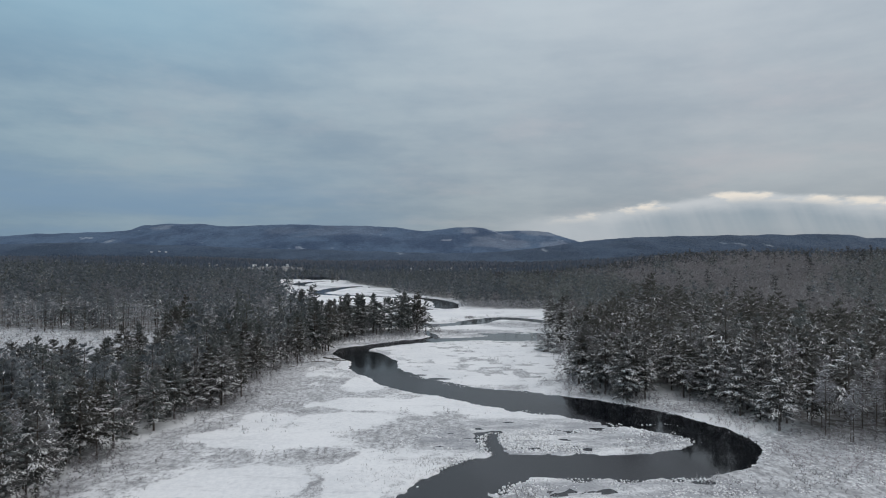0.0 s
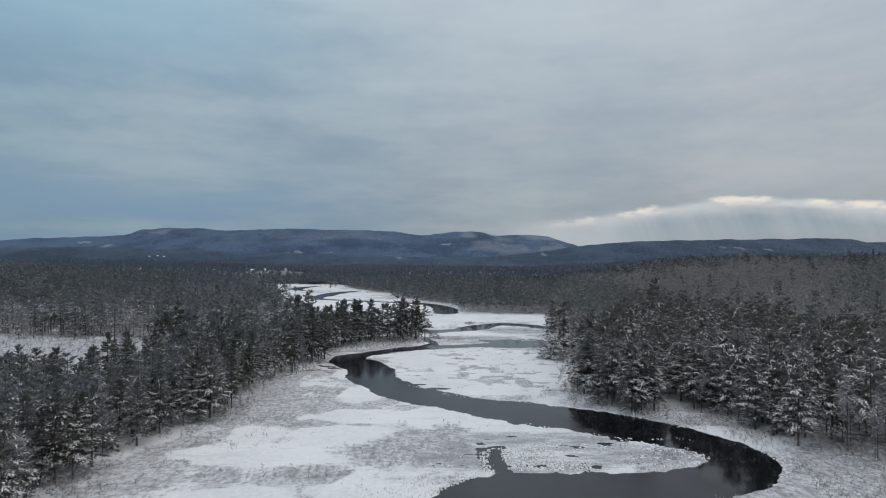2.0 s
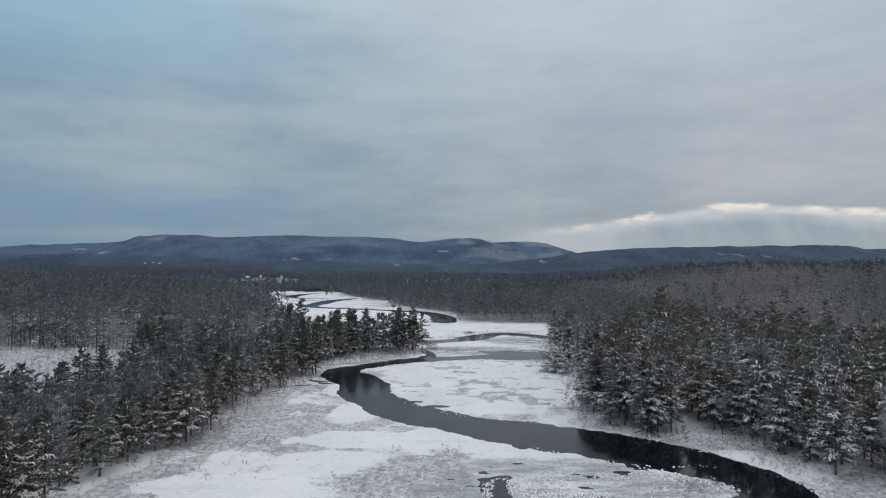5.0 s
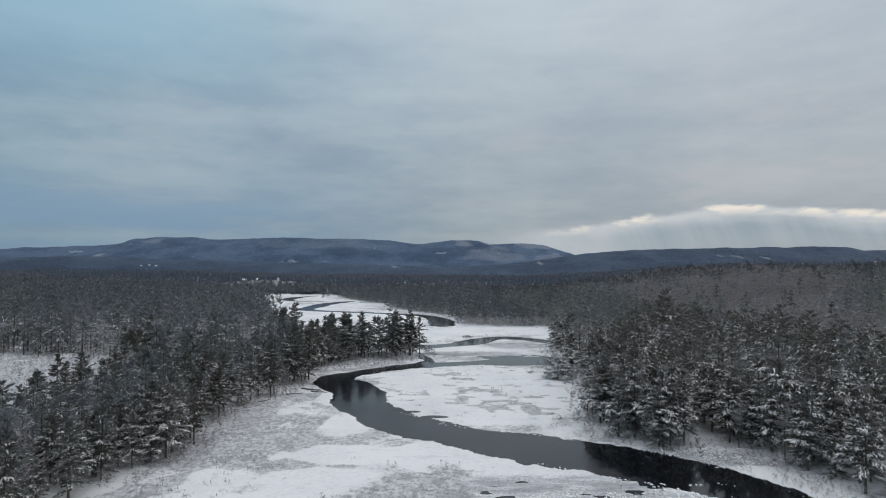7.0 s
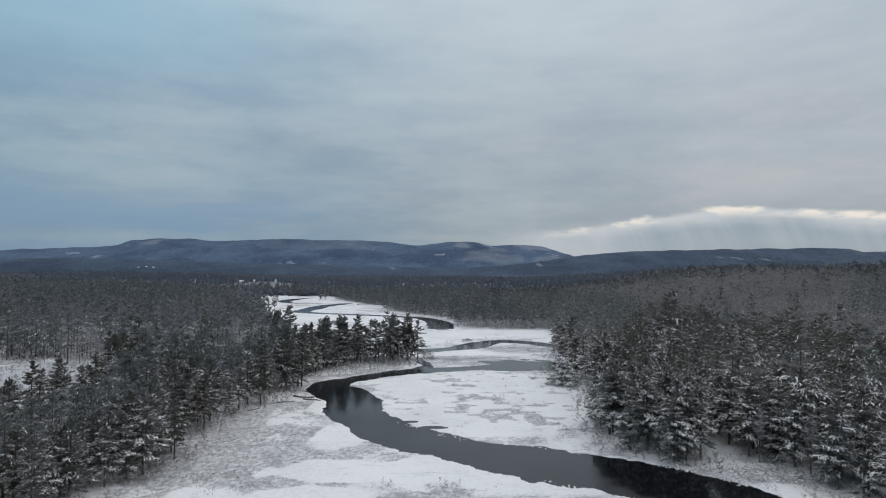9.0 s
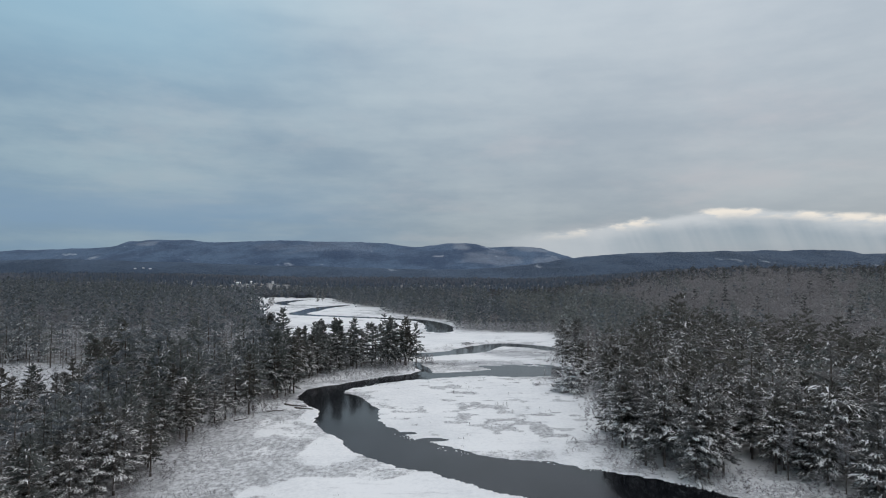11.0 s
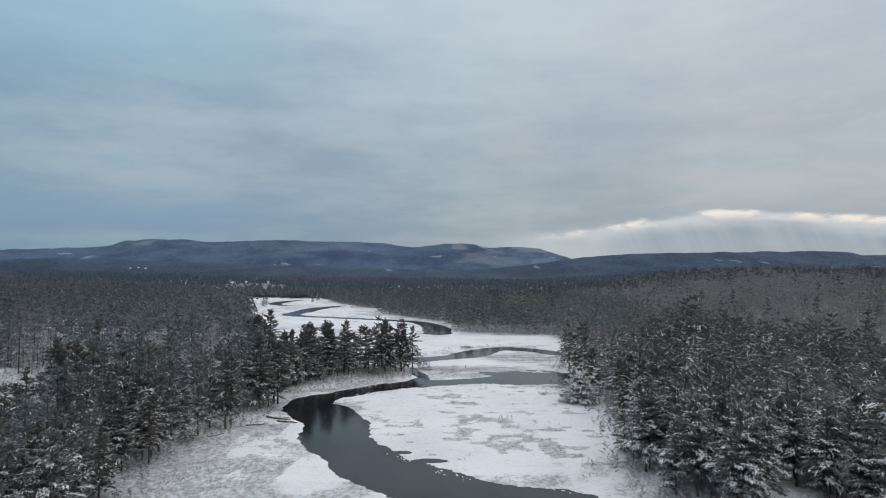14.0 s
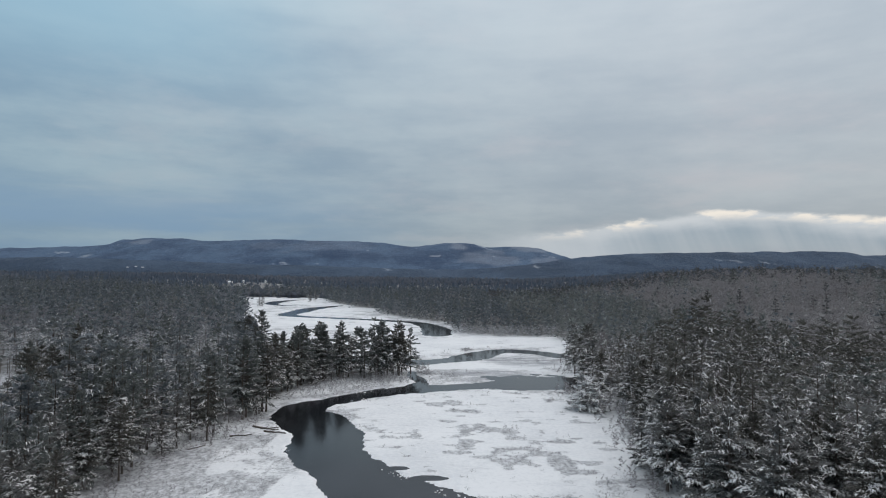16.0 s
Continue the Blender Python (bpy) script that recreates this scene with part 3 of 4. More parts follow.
def pine_shape(rng, height, branches, tufts, tuft, snow_share, bare, spread, fat=0.15, streaks=True, dome=False):
    """A white pine as arrays: crown triangles, snow triangles, and the branches' base and end for the limbs; dome rounds its top."""
    per = 6 if branches > 30 else 4
    tiers = max(4, branches // per)
    tier = np.repeat(np.arange(tiers), per)[:branches]
    tier = np.concatenate([tier, rng.integers(0, tiers, branches - len(tier))])
    t = np.clip((tier + rng.uniform(0.0, 0.9, branches) + rng.uniform(-0.25, 0.25, tiers)[tier]) / tiers, 0, 1)
    z = height * (bare + (0.97 - bare) * t)
    profile = (0.66 + 0.34 * ss(0, 0.3, t)) * (1 - t ** 2.1) ** 0.72 + 0.09
    if dome:
        profile = np.sqrt(1 - (0.25 + 0.72 * t) ** 2) * (0.8 + 0.2 * ss(0, 0.2, t))
    length = spread * profile * rng.uniform(0.62, 1.18, branches) * rng.uniform(0.80, 1.12, tiers)[tier]
    length = np.where(rng.uniform(0, 1, branches) < 0.10, 0.45 * length, length)
    turn = np.arange(branches) * 2.4 + rng.uniform(-0.5, 0.5, branches)
    pitch = np.radians(-10 + 60 * t ** 1.6 + rng.uniform(-12, 12, branches))
    way = np.column_stack([np.cos(turn) * np.cos(pitch), np.sin(turn) * np.cos(pitch), np.sin(pitch)])
    root = np.column_stack([np.zeros(branches), np.zeros(branches), z])
    sag = rng.uniform(0.03, 0.16, branches)
    # needle tufts in a flat fan about each branch, brushed outwards and up
    b = np.repeat(np.arange(branches), tufts)
    n = len(b)
    s = 0.22 + 0.78 * rng.uniform(0, 1, n) ** 0.75
    at = root[b] + way[b] * (length[b] * s)[:, None]
    at[:, 2] -= sag[b] * length[b] * s ** 2
    off = rng.uniform(-1, 1, n) * 0.26 * length[b] * (1.15 - 0.5 * s)
    at += np.column_stack([-np.sin(turn[b]) * off, np.cos(turn[b]) * off, rng.normal(0, 0.10, n)])
    yaw = turn[b] + rng.uniform(-0.9, 0.9, n)
    lift = pitch[b] * 0.6 + rng.uniform(-0.30, 0.75, n)
    size = tuft * rng.uniform(0.65, 1.3, n) * spread / 4.6 * (0.62 + 0.5 * length[b] / spread)
    along = np.column_stack([np.cos(yaw) * np.cos(lift), np.sin(yaw) * np.cos(lift), np.sin(lift)]) * size[:, None]
    side = unit(np.cross(along, rng.normal(0, 0.6, along.shape) + (0, 0, 1))) * (size * fat * rng.uniform(0.8, 1.25, n))[:, None]
    sagv = np.column_stack([np.zeros(n), np.zeros(n), size * rng.uniform(0.0, 0.2, n)])
    start = at - along * 0.35
    crown = plumes(start, along, side, sagv)
    # snow lies on some of the branches, the lower ones above all
    laden = snow_share * (1.0 if dome else 1.4 - 1.3 * ss(0.15, 0.95, t)) * 2.2 * rng.uniform(0, 1, branches) ** 1.6
    loaded = laden > 0.9
    pick = np.flatnonzero((s > 0.35) & (rng.uniform(0, 1, n) < np.minimum(0.85 * laden[b], 0.8)))
    # it bends the tufts over, so that they hang outwards and down
    bow = np.column_stack([np.cos(yaw[pick]) * 0.95, np.sin(yaw[pick]) * 0.95, rng.uniform(-0.9, 0.1, len(pick))])
    load = size[pick] * rng.uniform(0.35, 0.9, len(pick)) * min(1.0, 1.3 / tuft)
    snow = plumes(at[pick] + along[pick] * 0.2 + (0, 0, 0.16), bow * load[:, None], unit(np.cross(bow, (0.0, 0.0, 1.0))) * (load * 0.19)[:, None], 0)
    # long streaks of snow along the loaded boughs, hanging over at the tip
    i = np.flatnonzero(loaded & (rng.uniform(0, 1, branches) < 0.5))
    if streaks and len(i):
        u = (0.42, 0.66, 0.86, 1.04)
        w = (0.06, 0.17, 0.22, 0.05)
        across = np.column_stack([-np.sin(turn[i]), np.cos(turn[i]), rng.uniform(-0.3, 0.3, len(i))])
        rows, wide, back = [], rng.uniform(0.3, 1.1, (len(i), 1)), rng.uniform(0.35, 0.9, len(i))
        for q in range(4):
            c0 = root[i] + way[i] * (length[i] * (1.04 - (1.04 - u[q]) * back))[:, None]
            c0[:, 2] += 0.34 - sag[i] * length[i] * u[q] ** 2 - (0.34 if q == 3 else 0) * rng.uniform(0.4, 1.2, len(i))
            half = across * (w[q] * spread / 4.0) * (wide * rng.uniform(0.7, 1.3, (len(i), 1)))
            drop = np.array((0, 0, 0.10 + 0.5 * w[q]))
            rows.append((c0 - half - drop, c0, c0 + half - drop))
        strip = []
        for q in range(3):
            for h in range(2):
                p0, p1, p2, p3 = rows[q][h], rows[q][h + 1], rows[q + 1][h + 1], rows[q + 1][h]
                strip.append(np.stack([p0, p1, p2, p0, p2, p3], 1).reshape(-1, 3))
        snow = np.vstack([snow] + strip)
    end = root + way * (length * 0.95)[:, None]
    end[:, 2] -= sag * length * 0.9
    return crown, snow, root, end


def tubes(a, b, ra, rb, sides):
    """Straight tapered rods between rows of points: vertices and quads."""
    d = unit(b - a)
    p = unit(np.cross(d, np.where(np.abs(d[:, 2:3]) > 0.9, (1.0, 0, 0), (0, 0, 1.0))))
    q = np.cross(d, p)
    ang = np.arange(sides) * 2 * np.pi / sides
    ring = p[:, None] * np.cos(ang)[None, :, None] + q[:, None] * np.sin(ang)[None, :, None]
    lo = a[:, None] + ring * np.asarray(ra).reshape(-1, 1, 1)
    hi = b[:, None] + ring * np.asarray(rb).reshape(-1, 1, 1)
    v = np.concatenate([lo, hi], 1).reshape(-1, 3)
    k = np.arange(sides)
    quad = np.column_stack([k, (k + 1) % sides, sides + (k + 1) % sides, sides + k])
    f = (np.arange(len(a))[:, None, None] * 2 * sides + quad[None]).reshape(-1, 4)
    return v, f


def trunk_shape(rng, height, sides, pieces, girth=0.0125):
    """A tapered, slightly crooked trunk."""
    z = np.linspace(-0.6, height * 0.99, pieces + 1)
    off = np.cumsum(rng.normal(0, 0.05, (pieces + 1, 2)), 0) * (height / 20)
    off[0] = off[1] = 0
    c = np.column_stack([off, z])
    r = height * girth * (1 - np.clip(z / height, 0, 1)) ** 0.8 + 0.02
    r[0] *= 1.35
    return tubes(c[:-1], c[1:], r[:-1], r[1:], sides)


def quads_of(v):
    return np.arange(len(v), dtype=np.int32).reshape(-1, 4)


def tris_of(v):
    return np.arange(len(v), dtype=np.int32).reshape(-1, 3)


def split(f):
    """Quads as triangles; triangles as they are."""
    f = np.asarray(f, np.int32)
    return f if f.shape[1] == 3 else np.vstack([f[:, [0, 1, 2]], f[:, [0, 2, 3]]])


def join(*shapes):
    """Several (vertices, faces, material number) as one, in triangles."""
    vs, fs, ms, n = [], [], [], 0
    for v, f, m in shapes:
        f = split(f)
        vs.append(v), fs.append(f + n), ms.append(np.full(len(f), m))
        n += len(v)
    return np.vstack(vs), np.vstack(fs), np.concatenate(ms)


def bare_shape(rng, height, limbs, twigs, width, spread, low=0.3):
    """A leafless tree: limbs and a cloud of thin twigs."""
    t = rng.uniform(0, 1, limbs)
    z = height * (low + (0.85 - low) * t)
    turn = rng.uniform(0, 6.28, limbs)
    pitch = np.radians(rng.uniform(25, 65, limbs))
    length = spread * (1.15 - 0.7 * t) * rng.uniform(0.7, 1.2, limbs)
    way = np.column_stack([np.cos(turn) * np.cos(pitch), np.sin(turn) * np.cos(pitch), np.sin(pitch)])
    a = np.column_stack([np.zeros(limbs), np.zeros(limbs), z])
    b = a + way * length[:, None]
    k = rng.integers(0, limbs, twigs)
    s = rng.uniform(0.25, 1.0, twigs)[:, None]
    at = a[k] * (1 - s) + b[k] * s
    yaw = rng.uniform(0, 6.28, twigs)
    lift = rng.uniform(-0.45, 1.0, twigs)
    size = rng.uniform(0.5, 1.1, twigs) * spread * 0.42
    along = np.column_stack([np.cos(yaw) * np.cos(lift), np.sin(yaw) * np.cos(lift), np.sin(lift)]) * size[:, None]
    side = unit(np.cross(along, rng.normal(0, 1, along.shape))) * width
    sag = np.column_stack([np.zeros(twigs), np.zeros(twigs), size * 0.12])
    return plumes(at, along, side * 1.25, sag), a, b


def scatter(spacing, x0, x1, y0, y1, seed):
    """Jittered places, one in each square of a grid."""
    rng = np.random.default_rng(seed)
    x, y = [a.ravel() for a in np.meshgrid(np.arange(x0, x1, spacing), np.arange(y0, y1, spacing))]
    return x + rng.uniform(0, spacing, x.shape), y + rng.uniform(0, spacing, x.shape)


def planted(x, y, templates, rng, lo, hi, squash=0.12):
    """Copies of templates (vertices, quads, material) set on the land, joined."""
    which = rng.integers(0, len(templates), len(x))
    turn, size = rng.uniform(0, 6.28, len(x)), rng.uniform(lo, hi, len(x)) * (1 + 0.36 * fbm(x, y, 17, 2, 91) + 0.24 * fbm(x, y, 85, 2, 98))
    wide = size * rng.uniform(1 - squash, 1 + squash, len(x))
    z = land(x, y)
    vs, fs, ms, n = [], [], [], 0
    for k, (v, f, m) in enumerate(templates):
        i = np.flatnonzero(which == k)
        if not len(i):
            continue
        c, s = np.cos(turn[i])[:, None] * wide[i, None], np.sin(turn[i])[:, None] * wide[i, None]
        w = np.stack([v[None, :, 0] * c - v[None, :, 1] * s + x[i, None], v[None, :, 0] * s + v[None, :, 1] * c + y[i, None], v[None, :, 2] * size[i, None] + z[i, None]], 2)
        vs.append(w.reshape(-1, 3))
        fs.append((split(f)[None] + (np.arange(len(i)) * len(v))[:, None, None] + n).reshape(-1, 3))
        ms.append(np.tile(m if f.shape[1] == 3 else np.concatenate([m, m]), len(i)))
        n += len(i) * len(v)
    return np.vstack(vs), np.vstack(fs), np.concatenate(ms)


rng = np.random.default_rng(5)

# single pines along the banks: each a thing with trunk, crown and snow
near_pines = []
for k in range(9):
    h = (21, 23, 19, 17, 22, 20, 24, 15, 18)[k]
    crown, snow, a, b = pine_shape(rng, h, 66, 58, 0.85, (0.30, 0.22, 0.92, 1.0, 0.28, 0.85, 0.22, 1.1, 0.66)[k], (0.14, 0.24, 0.20, 0.06, 0.28, 0.22, 0.18, 0.05, 0.22)[k], h * (0.235, 0.25, 0.25, 0.26, 0.21, 0.255, 0.215, 0.27, 0.24)[k], 0.16)
    tv, tf = trunk_shape(rng, h, 6, 5)
    lv, lf = tubes(a, b, 0.05, 0.015, 3)
    v, f, _ = join((tv, tf, 0), (lv, lf, 0))
    near_pines.append((mesh_of("trunk", v, f, [BARK]), mesh_of("crown", crown, tris_of(crown), [(GREEN, OLIVE, FROSTED, FROSTED, OLIVE, FROSTED, GREEN, FROSTED, OLIVE)[k]]), mesh_of("snow", snow, tris_of(snow), [SNOW]), h))
near_bare = []
for k in range(4):
    h = (15, 12, 17, 10)[k]
    tw, a, b = bare_shape(rng, h, 26, 520, 0.055, h * 0.25)
    tv, tf = trunk_shape(rng, h * 0.9, 5, 4, 0.009)
    lv, lf = tubes(a, b, 0.05, 0.012, 3)
    v, f, _ = join((tv, tf, 0), (lv, lf, 0))
    near_bare.append((mesh_of("trunk", v, f, [BARK]), mesh_of("branchwork", tw, tris_of(tw), [PALETWIG]), None, h))


def tree_thing(name, shape, label, category, group, x, y, size, turn):
    ob = new(name)
    tagged(ob, label, category, group)
    ob.matrix_basis = Matrix.LocRotScale((x, y, float(land(np.array([x]), np.array([y]))[0]) + 0.1), Euler((0, 0, turn)), (size, size, size))
    under(new("trunk", shape[0]), ob)
    if shape[2]:
        under(new("crown", shape[1]), ob)
        tagged(under(new("snow", shape[2]), ob), "fresh snow lying on the boughs", kind="stuff")
    else:
        tagged(under(new("branchwork", shape[1]), ob), "bare snow-rimmed twigs", kind="stuff")
    return ob


def wooded(x, y):
    """Metres into the woods from the open land."""
    return -np.maximum(shore(MARSH, x, y), shore(CLEARING, x, y))


PINE_WORDS = ["tall dark green white pine with bare lower trunk", "dark green white pine with little snow", "white pine with snow on its drooping boughs",
              "low young pine loaded with snow", "narrow white pine on a bare trunk", "full white pine dusted with snow", "very tall dark pine with a ragged crown",
              "snow-laden young hemlock among the pines", "middling white pine with frosted branches"]
BARE_WORDS = ["bare grey hardwood with snow on its twigs", "small leafless tree rimmed with frost", "tall leafless hardwood among the pines", "leafless bank alder with snowy twigs"]

def hillside(x, y):
    """1 where the eastern hill carries leafless hardwoods behind the front stand of pines."""
    return ss(-7, 7, x - 180 + 20 * fbm(x, y, 80, 3, 67) + 7 * fbm(x, y, 18, 2, 68)) * ss(335, 362, y + 10 * fbm(x, y, 40, 2, 69))


# the woods within reach: a jittered stand, thinned by the open land and the water
x, y = scatter(6.5, -330, 330, 100, 430, 71)
d = wooded(x, y)
keep = (d > 0.5) & (water_edge(x, y) > 2.5) & (np.hypot(x - 47, y - 301) > 10) & (np.abs(x) < 0.80 * (y - 0) + 26)
# small gaps where old trees have fallen
keep[keep] = (fbm(x[keep], y[keep], 20, 2, 92) < 0.42) | (d[keep] < 5)
x, y, d = x[keep], y[keep], d[keep]
# the strip west of the marsh stands closer
# and so does the wood's front east of the bend
for x0, x1, y0, y1, gap_m, seed in ((-155, -72, 100, 250, 7.5, 74), (40, 135, 150, 245, 10.0, 75), (-96, -57, 252, 335, 8.0, 77)):
    x2, y2 = scatter(gap_m, x0, x1, y0, y1, seed)
    d2 = wooded(x2, y2)
    keep = (d2 > 1.0) & (d2 < 60)
    x, y, d = np.concatenate([x, x2[keep]]), np.concatenate([y, y2[keep]]), np.concatenate([d, d2[keep]])
stand = rng.uniform(0, 1, len(x))
leafless = fbm(x, y, 45, 3, 61) + 0.2 * ss(8, 0, d) + 0.38 * ss(85, 130, x) * ss(330, 250, y) + 0.12 * ss(-90, -130, x) * ss(315, 345, y) + 0.5 * (1 - ss(0.6, 1.1, np.hypot((x + 150) / 42, (y - 336) / 24))) + 0.4 * ss(-64, -84, x) * ss(318, 338, y) * ss(430, 400, y)
on_hill = hillside(x, y)
kind_bare = stand < np.maximum(0.14 + 0.10 * ss(0, 60, x) + 0.14 * ss(-60, -90, x) * ss(20, 45, d) + 0.55 * ss(0.12, 0.45, leafless), 0.95 * on_hill)
front = np.argsort(np.where((y < 420) & (x < 130) & (x > -150), d + 0.02 * y, 1e6))[:330]
single = np.zeros(len(x), bool)
single[front] = True
for i in front:
    if kind_bare[i] and d[i] < 14:
        k = int(rng.integers(0, 4))
        tree_thing("bare_tree", near_bare[k], BARE_WORDS[k], "bare tree", "leafless trees at the marsh edge", float(x[i]), float(y[i]), float(rng.uniform(0.75, 1.1)), float(rng.uniform(0, 6.28)))
    else:
        young = d[i] < 7 and rng.uniform() < 0.22
        k = int(rng.choice([3, 7])) if young else int(rng.choice([8, 8, 5] if 20 < x[i] < 75 and 288 < y[i] < 345 else [2, 5, 2, 5, 8, 8, 7] if x[i] > 58 and y[i] < 240 else [2, 5, 8, 2, 5, 8, 8, 3] if x[i] > 0 else [0, 4, 6, 2, 5, 8, 2, 0, 5] if y[i] < 268 else [0, 1, 4, 6, 0, 1, 4, 6, 2]))
        tree_thing("pine_tree", near_pines[k], PINE_WORDS[k], "pine tree", "pines at the marsh edge", float(x[i]), float(y[i]),
                   float((rng.uniform(0.5, 0.85) if young else rng.uniform(0.8, 1.1)) * (0.85 if x[i] < -62 and y[i] < 262 else 1.0)), float(rng.uniform(0, 6.28)))


# the row of tall pines on the point between river and backwater
row = spline([(-64, 330), (-57, 345), (-47, 356), (-37, 362), (-28, 367), (-20, 373)], 2.3)
for i, (px, py) in enumerate(row):
    if i % 5 == 3:
        continue
    k = int(rng.choice([6, 0, 6, 0, 2, 8]))
    tree_thing("pine_tree", near_pines[k], PINE_WORDS[k], "pine tree", "pines on the point", float(px + rng.normal(0, 2.2)), float(py + rng.normal(0, 2.6)),
               float(rng.uniform(0.88, 1.06)), float(rng.uniform(0, 6.28)))


def pine_template(h, branches, tufts, tuft, snow, bare, spread, trunk=True, needles=0, fat=0.17):
    crown, sn, a, b = pine_shape(rng, h, branches, tufts, tuft, snow, bare, h * spread, fat, branches > 26)
    parts = [(crown, tris_of(crown), needles), (sn, tris_of(sn), 1)]
    if trunk:
        tv, tf = trunk_shape(rng, h, 3, 1)
        parts.append((tv, tf, 2))
    return join(*parts)


def bare_template(h, twigs, width, spread, low=0.3):
    tw, a, b = bare_shape(rng, h, 9, twigs, width, h * spread, low)
    tv, tf = trunk_shape(rng, h * 0.9, 3, 1, 0.008)
    return join((tw, tris_of(tw), 0), (tv, tf, 1))


def wood_mass(name, label, x, y, templates, materials, lo, hi):
    v, f, m = planted(x, y, templates, rng, lo, hi)
    return tagged(new(name, mesh_of(name, v, f, materials, m)), label, "trees", kind="stuff")


mid_pines = [pine_template(h, 36, 24, 1.15, 2.0 * s, b, w + 0.03, True, n) for h, s, b, w, n in ((21, 0.15, 0.28, 0.21, 0), (19, 0.45, 0.2, 0.22, 4), (23, 0.06, 0.30, 0.19, 3), (15, 0.55, 0.12, 0.24, 4), (20, 0.12, 0.24, 0.22, 3), (22, 0.05, 0.26, 0.20, 0), (18, 0.3, 0.2, 0.21, 0), (24, 0.1, 0.28, 0.18, 3))]
mid_bare = [bare_template(h, 120, 0.085, 0.26) for h in (15, 17, 13)]
hill_bare = [bare_template(h, 260, 0.06, 0.56, 0.03) for h in (10, 12, 9)]
rest = ~single
deep_pines = [pine_template(h, 30, 19, 1.35, 2.2 * s, b, w + 0.05, False, n) for h, s, b, w, n in ((21, 0.12, 0.3, 0.21, 0), (19, 0.25, 0.3, 0.22, 4), (23, 0.06, 0.3, 0.19, 3), (16, 0.45, 0.2, 0.23, 4), (20, 0.1, 0.3, 0.22, 0), (22, 0.06, 0.3, 0.20, 3))]
east_pines = [pine_template(h, 36, 24, 1.15, 2.0 * s, b, w + 0.015, True, n) for h, s, b, w, n in ((21, 0.3, 0.22, 0.23, 3), (19, 1.1, 0.15, 0.25, 4), (23, 0.1, 0.24, 0.21, 3), (16, 1.5, 0.10, 0.27, 4), (20, 0.5, 0.2, 0.24, 3), (22, 0.2, 0.24, 0.22, 3), (24, 0.8, 0.2, 0.21, 4))]
east_deep = [pine_template(h, 36, 18, 1.3, 3.2 * s, b, w + 0.015, False, n) for h, s, b, w, n in ((22, 0.12, 0.28, 0.23, 3), (20, 0.35, 0.26, 0.24, 3), (24, 0.06, 0.3, 0.21, 3), (17, 0.9, 0.2, 0.25, 4), (21, 0.12, 0.28, 0.24, 0), (25, 0.06, 0.3, 0.20, 3), (19, 0.5, 0.25, 0.23, 4))]
strip_pines = [pine_template(h, 40, 24, 1.1, s, b, w + 0.05, True, n) for h, s, b, w, n in ((21, 0.10, 0.10, 0.20, 0), (19, 0.4, 0.06, 0.22, 4), (20, 0.06, 0.12, 0.21, 3), (14, 0.8, 0.04, 0.24, 4), (21, 0.06, 0.16, 0.20, 0), (22, 0.1, 0.14, 0.19, 3))]
west_mats, east_mats = [PINE, SNOW, BARK, GREEN, RIMED], [GREEN, SNOW, BARK, OLIVE, FROSTED]
strip = (x < -78) & (y < 245)
for name, words, pick, shapes, lo, hi in (("pine_woods", "dense dark pine woods dusted with snow", (d < 42) & (x < 20) & ~strip, mid_pines, 0.66, 1.12),
                                          ("snowy_pine_woods", "pine woods with snow on most boughs", (d < 42) & (x >= 20), east_pines, 0.66, 1.1),
                                          ("deep_pine_woods", "dark snow-dusted pines deep in the woods", (d >= 42) & ~strip & (x < 20), deep_pines, 0.62, 1.15),
                                          ("eastern_pine_woods", "dark olive pines deep in the eastern woods", (d >= 42) & (x >= 20), east_deep, 0.66, 1.15),
                                          ("strip_pine_woods", "lower pines in a strip beside the marsh", strip, strip_pines, 0.66, 0.92)):
    i = rest & ~kind_bare & pick
    wood_mass(name, words, x[i], y[i], shapes, east_mats if name in ("snowy_pine_woods", "eastern_pine_woods") else west_mats, lo, hi)
i = rest & kind_bare & (x < 0)
wood_mass("rimed_woods", "pale rimed leafless trees among the pines", x[i], y[i], mid_bare, [PALETWIG, BARK], 0.8, 1.12)
i = rest & kind_bare & (on_hill < 0.5) & (x >= 0)
wood_mass("bare_woods", "grey leafless trees among the pines", x[i], y[i], mid_bare, [TWIG, BARK], 0.8, 1.12)
i = rest & kind_bare & (on_hill >= 0.5)
wood_mass("hillside_hardwoods", "brown-grey leafless trees at the hill's foot", x[i], y[i], hill_bare, [HILLTWIG, BARK], 0.8, 1.12)

far_pines = [pine_template(h, 24, 2, 2.7, s, b, w, False, n, 0.24) for h, s, b, w, n in ((20, 0.2, 0.14, 0.22, 0), (22, 0.1, 0.16, 0.21, 2), (18, 0.6, 0.1, 0.24, 3), (21, 0.1, 0.14, 0.22, 0), (23, 0.15, 0.14, 0.20, 0), (20, 0.08, 0.14, 0.22, 0), (15, 0.35, 0.1, 0.25, 2))]
# the woods beside and behind the start
x, y = scatter(12.0, -300, 300, -280, 104, 76)
keep = (wooded(x, y) > 1) & (np.abs(x) > 84)
wood_mass("near_bank_woods", "pine woods either side of the lower marsh", x[keep], y[keep], far_pines, [PINE, SNOW, OLIVE, FROSTED], 0.7, 1.1)

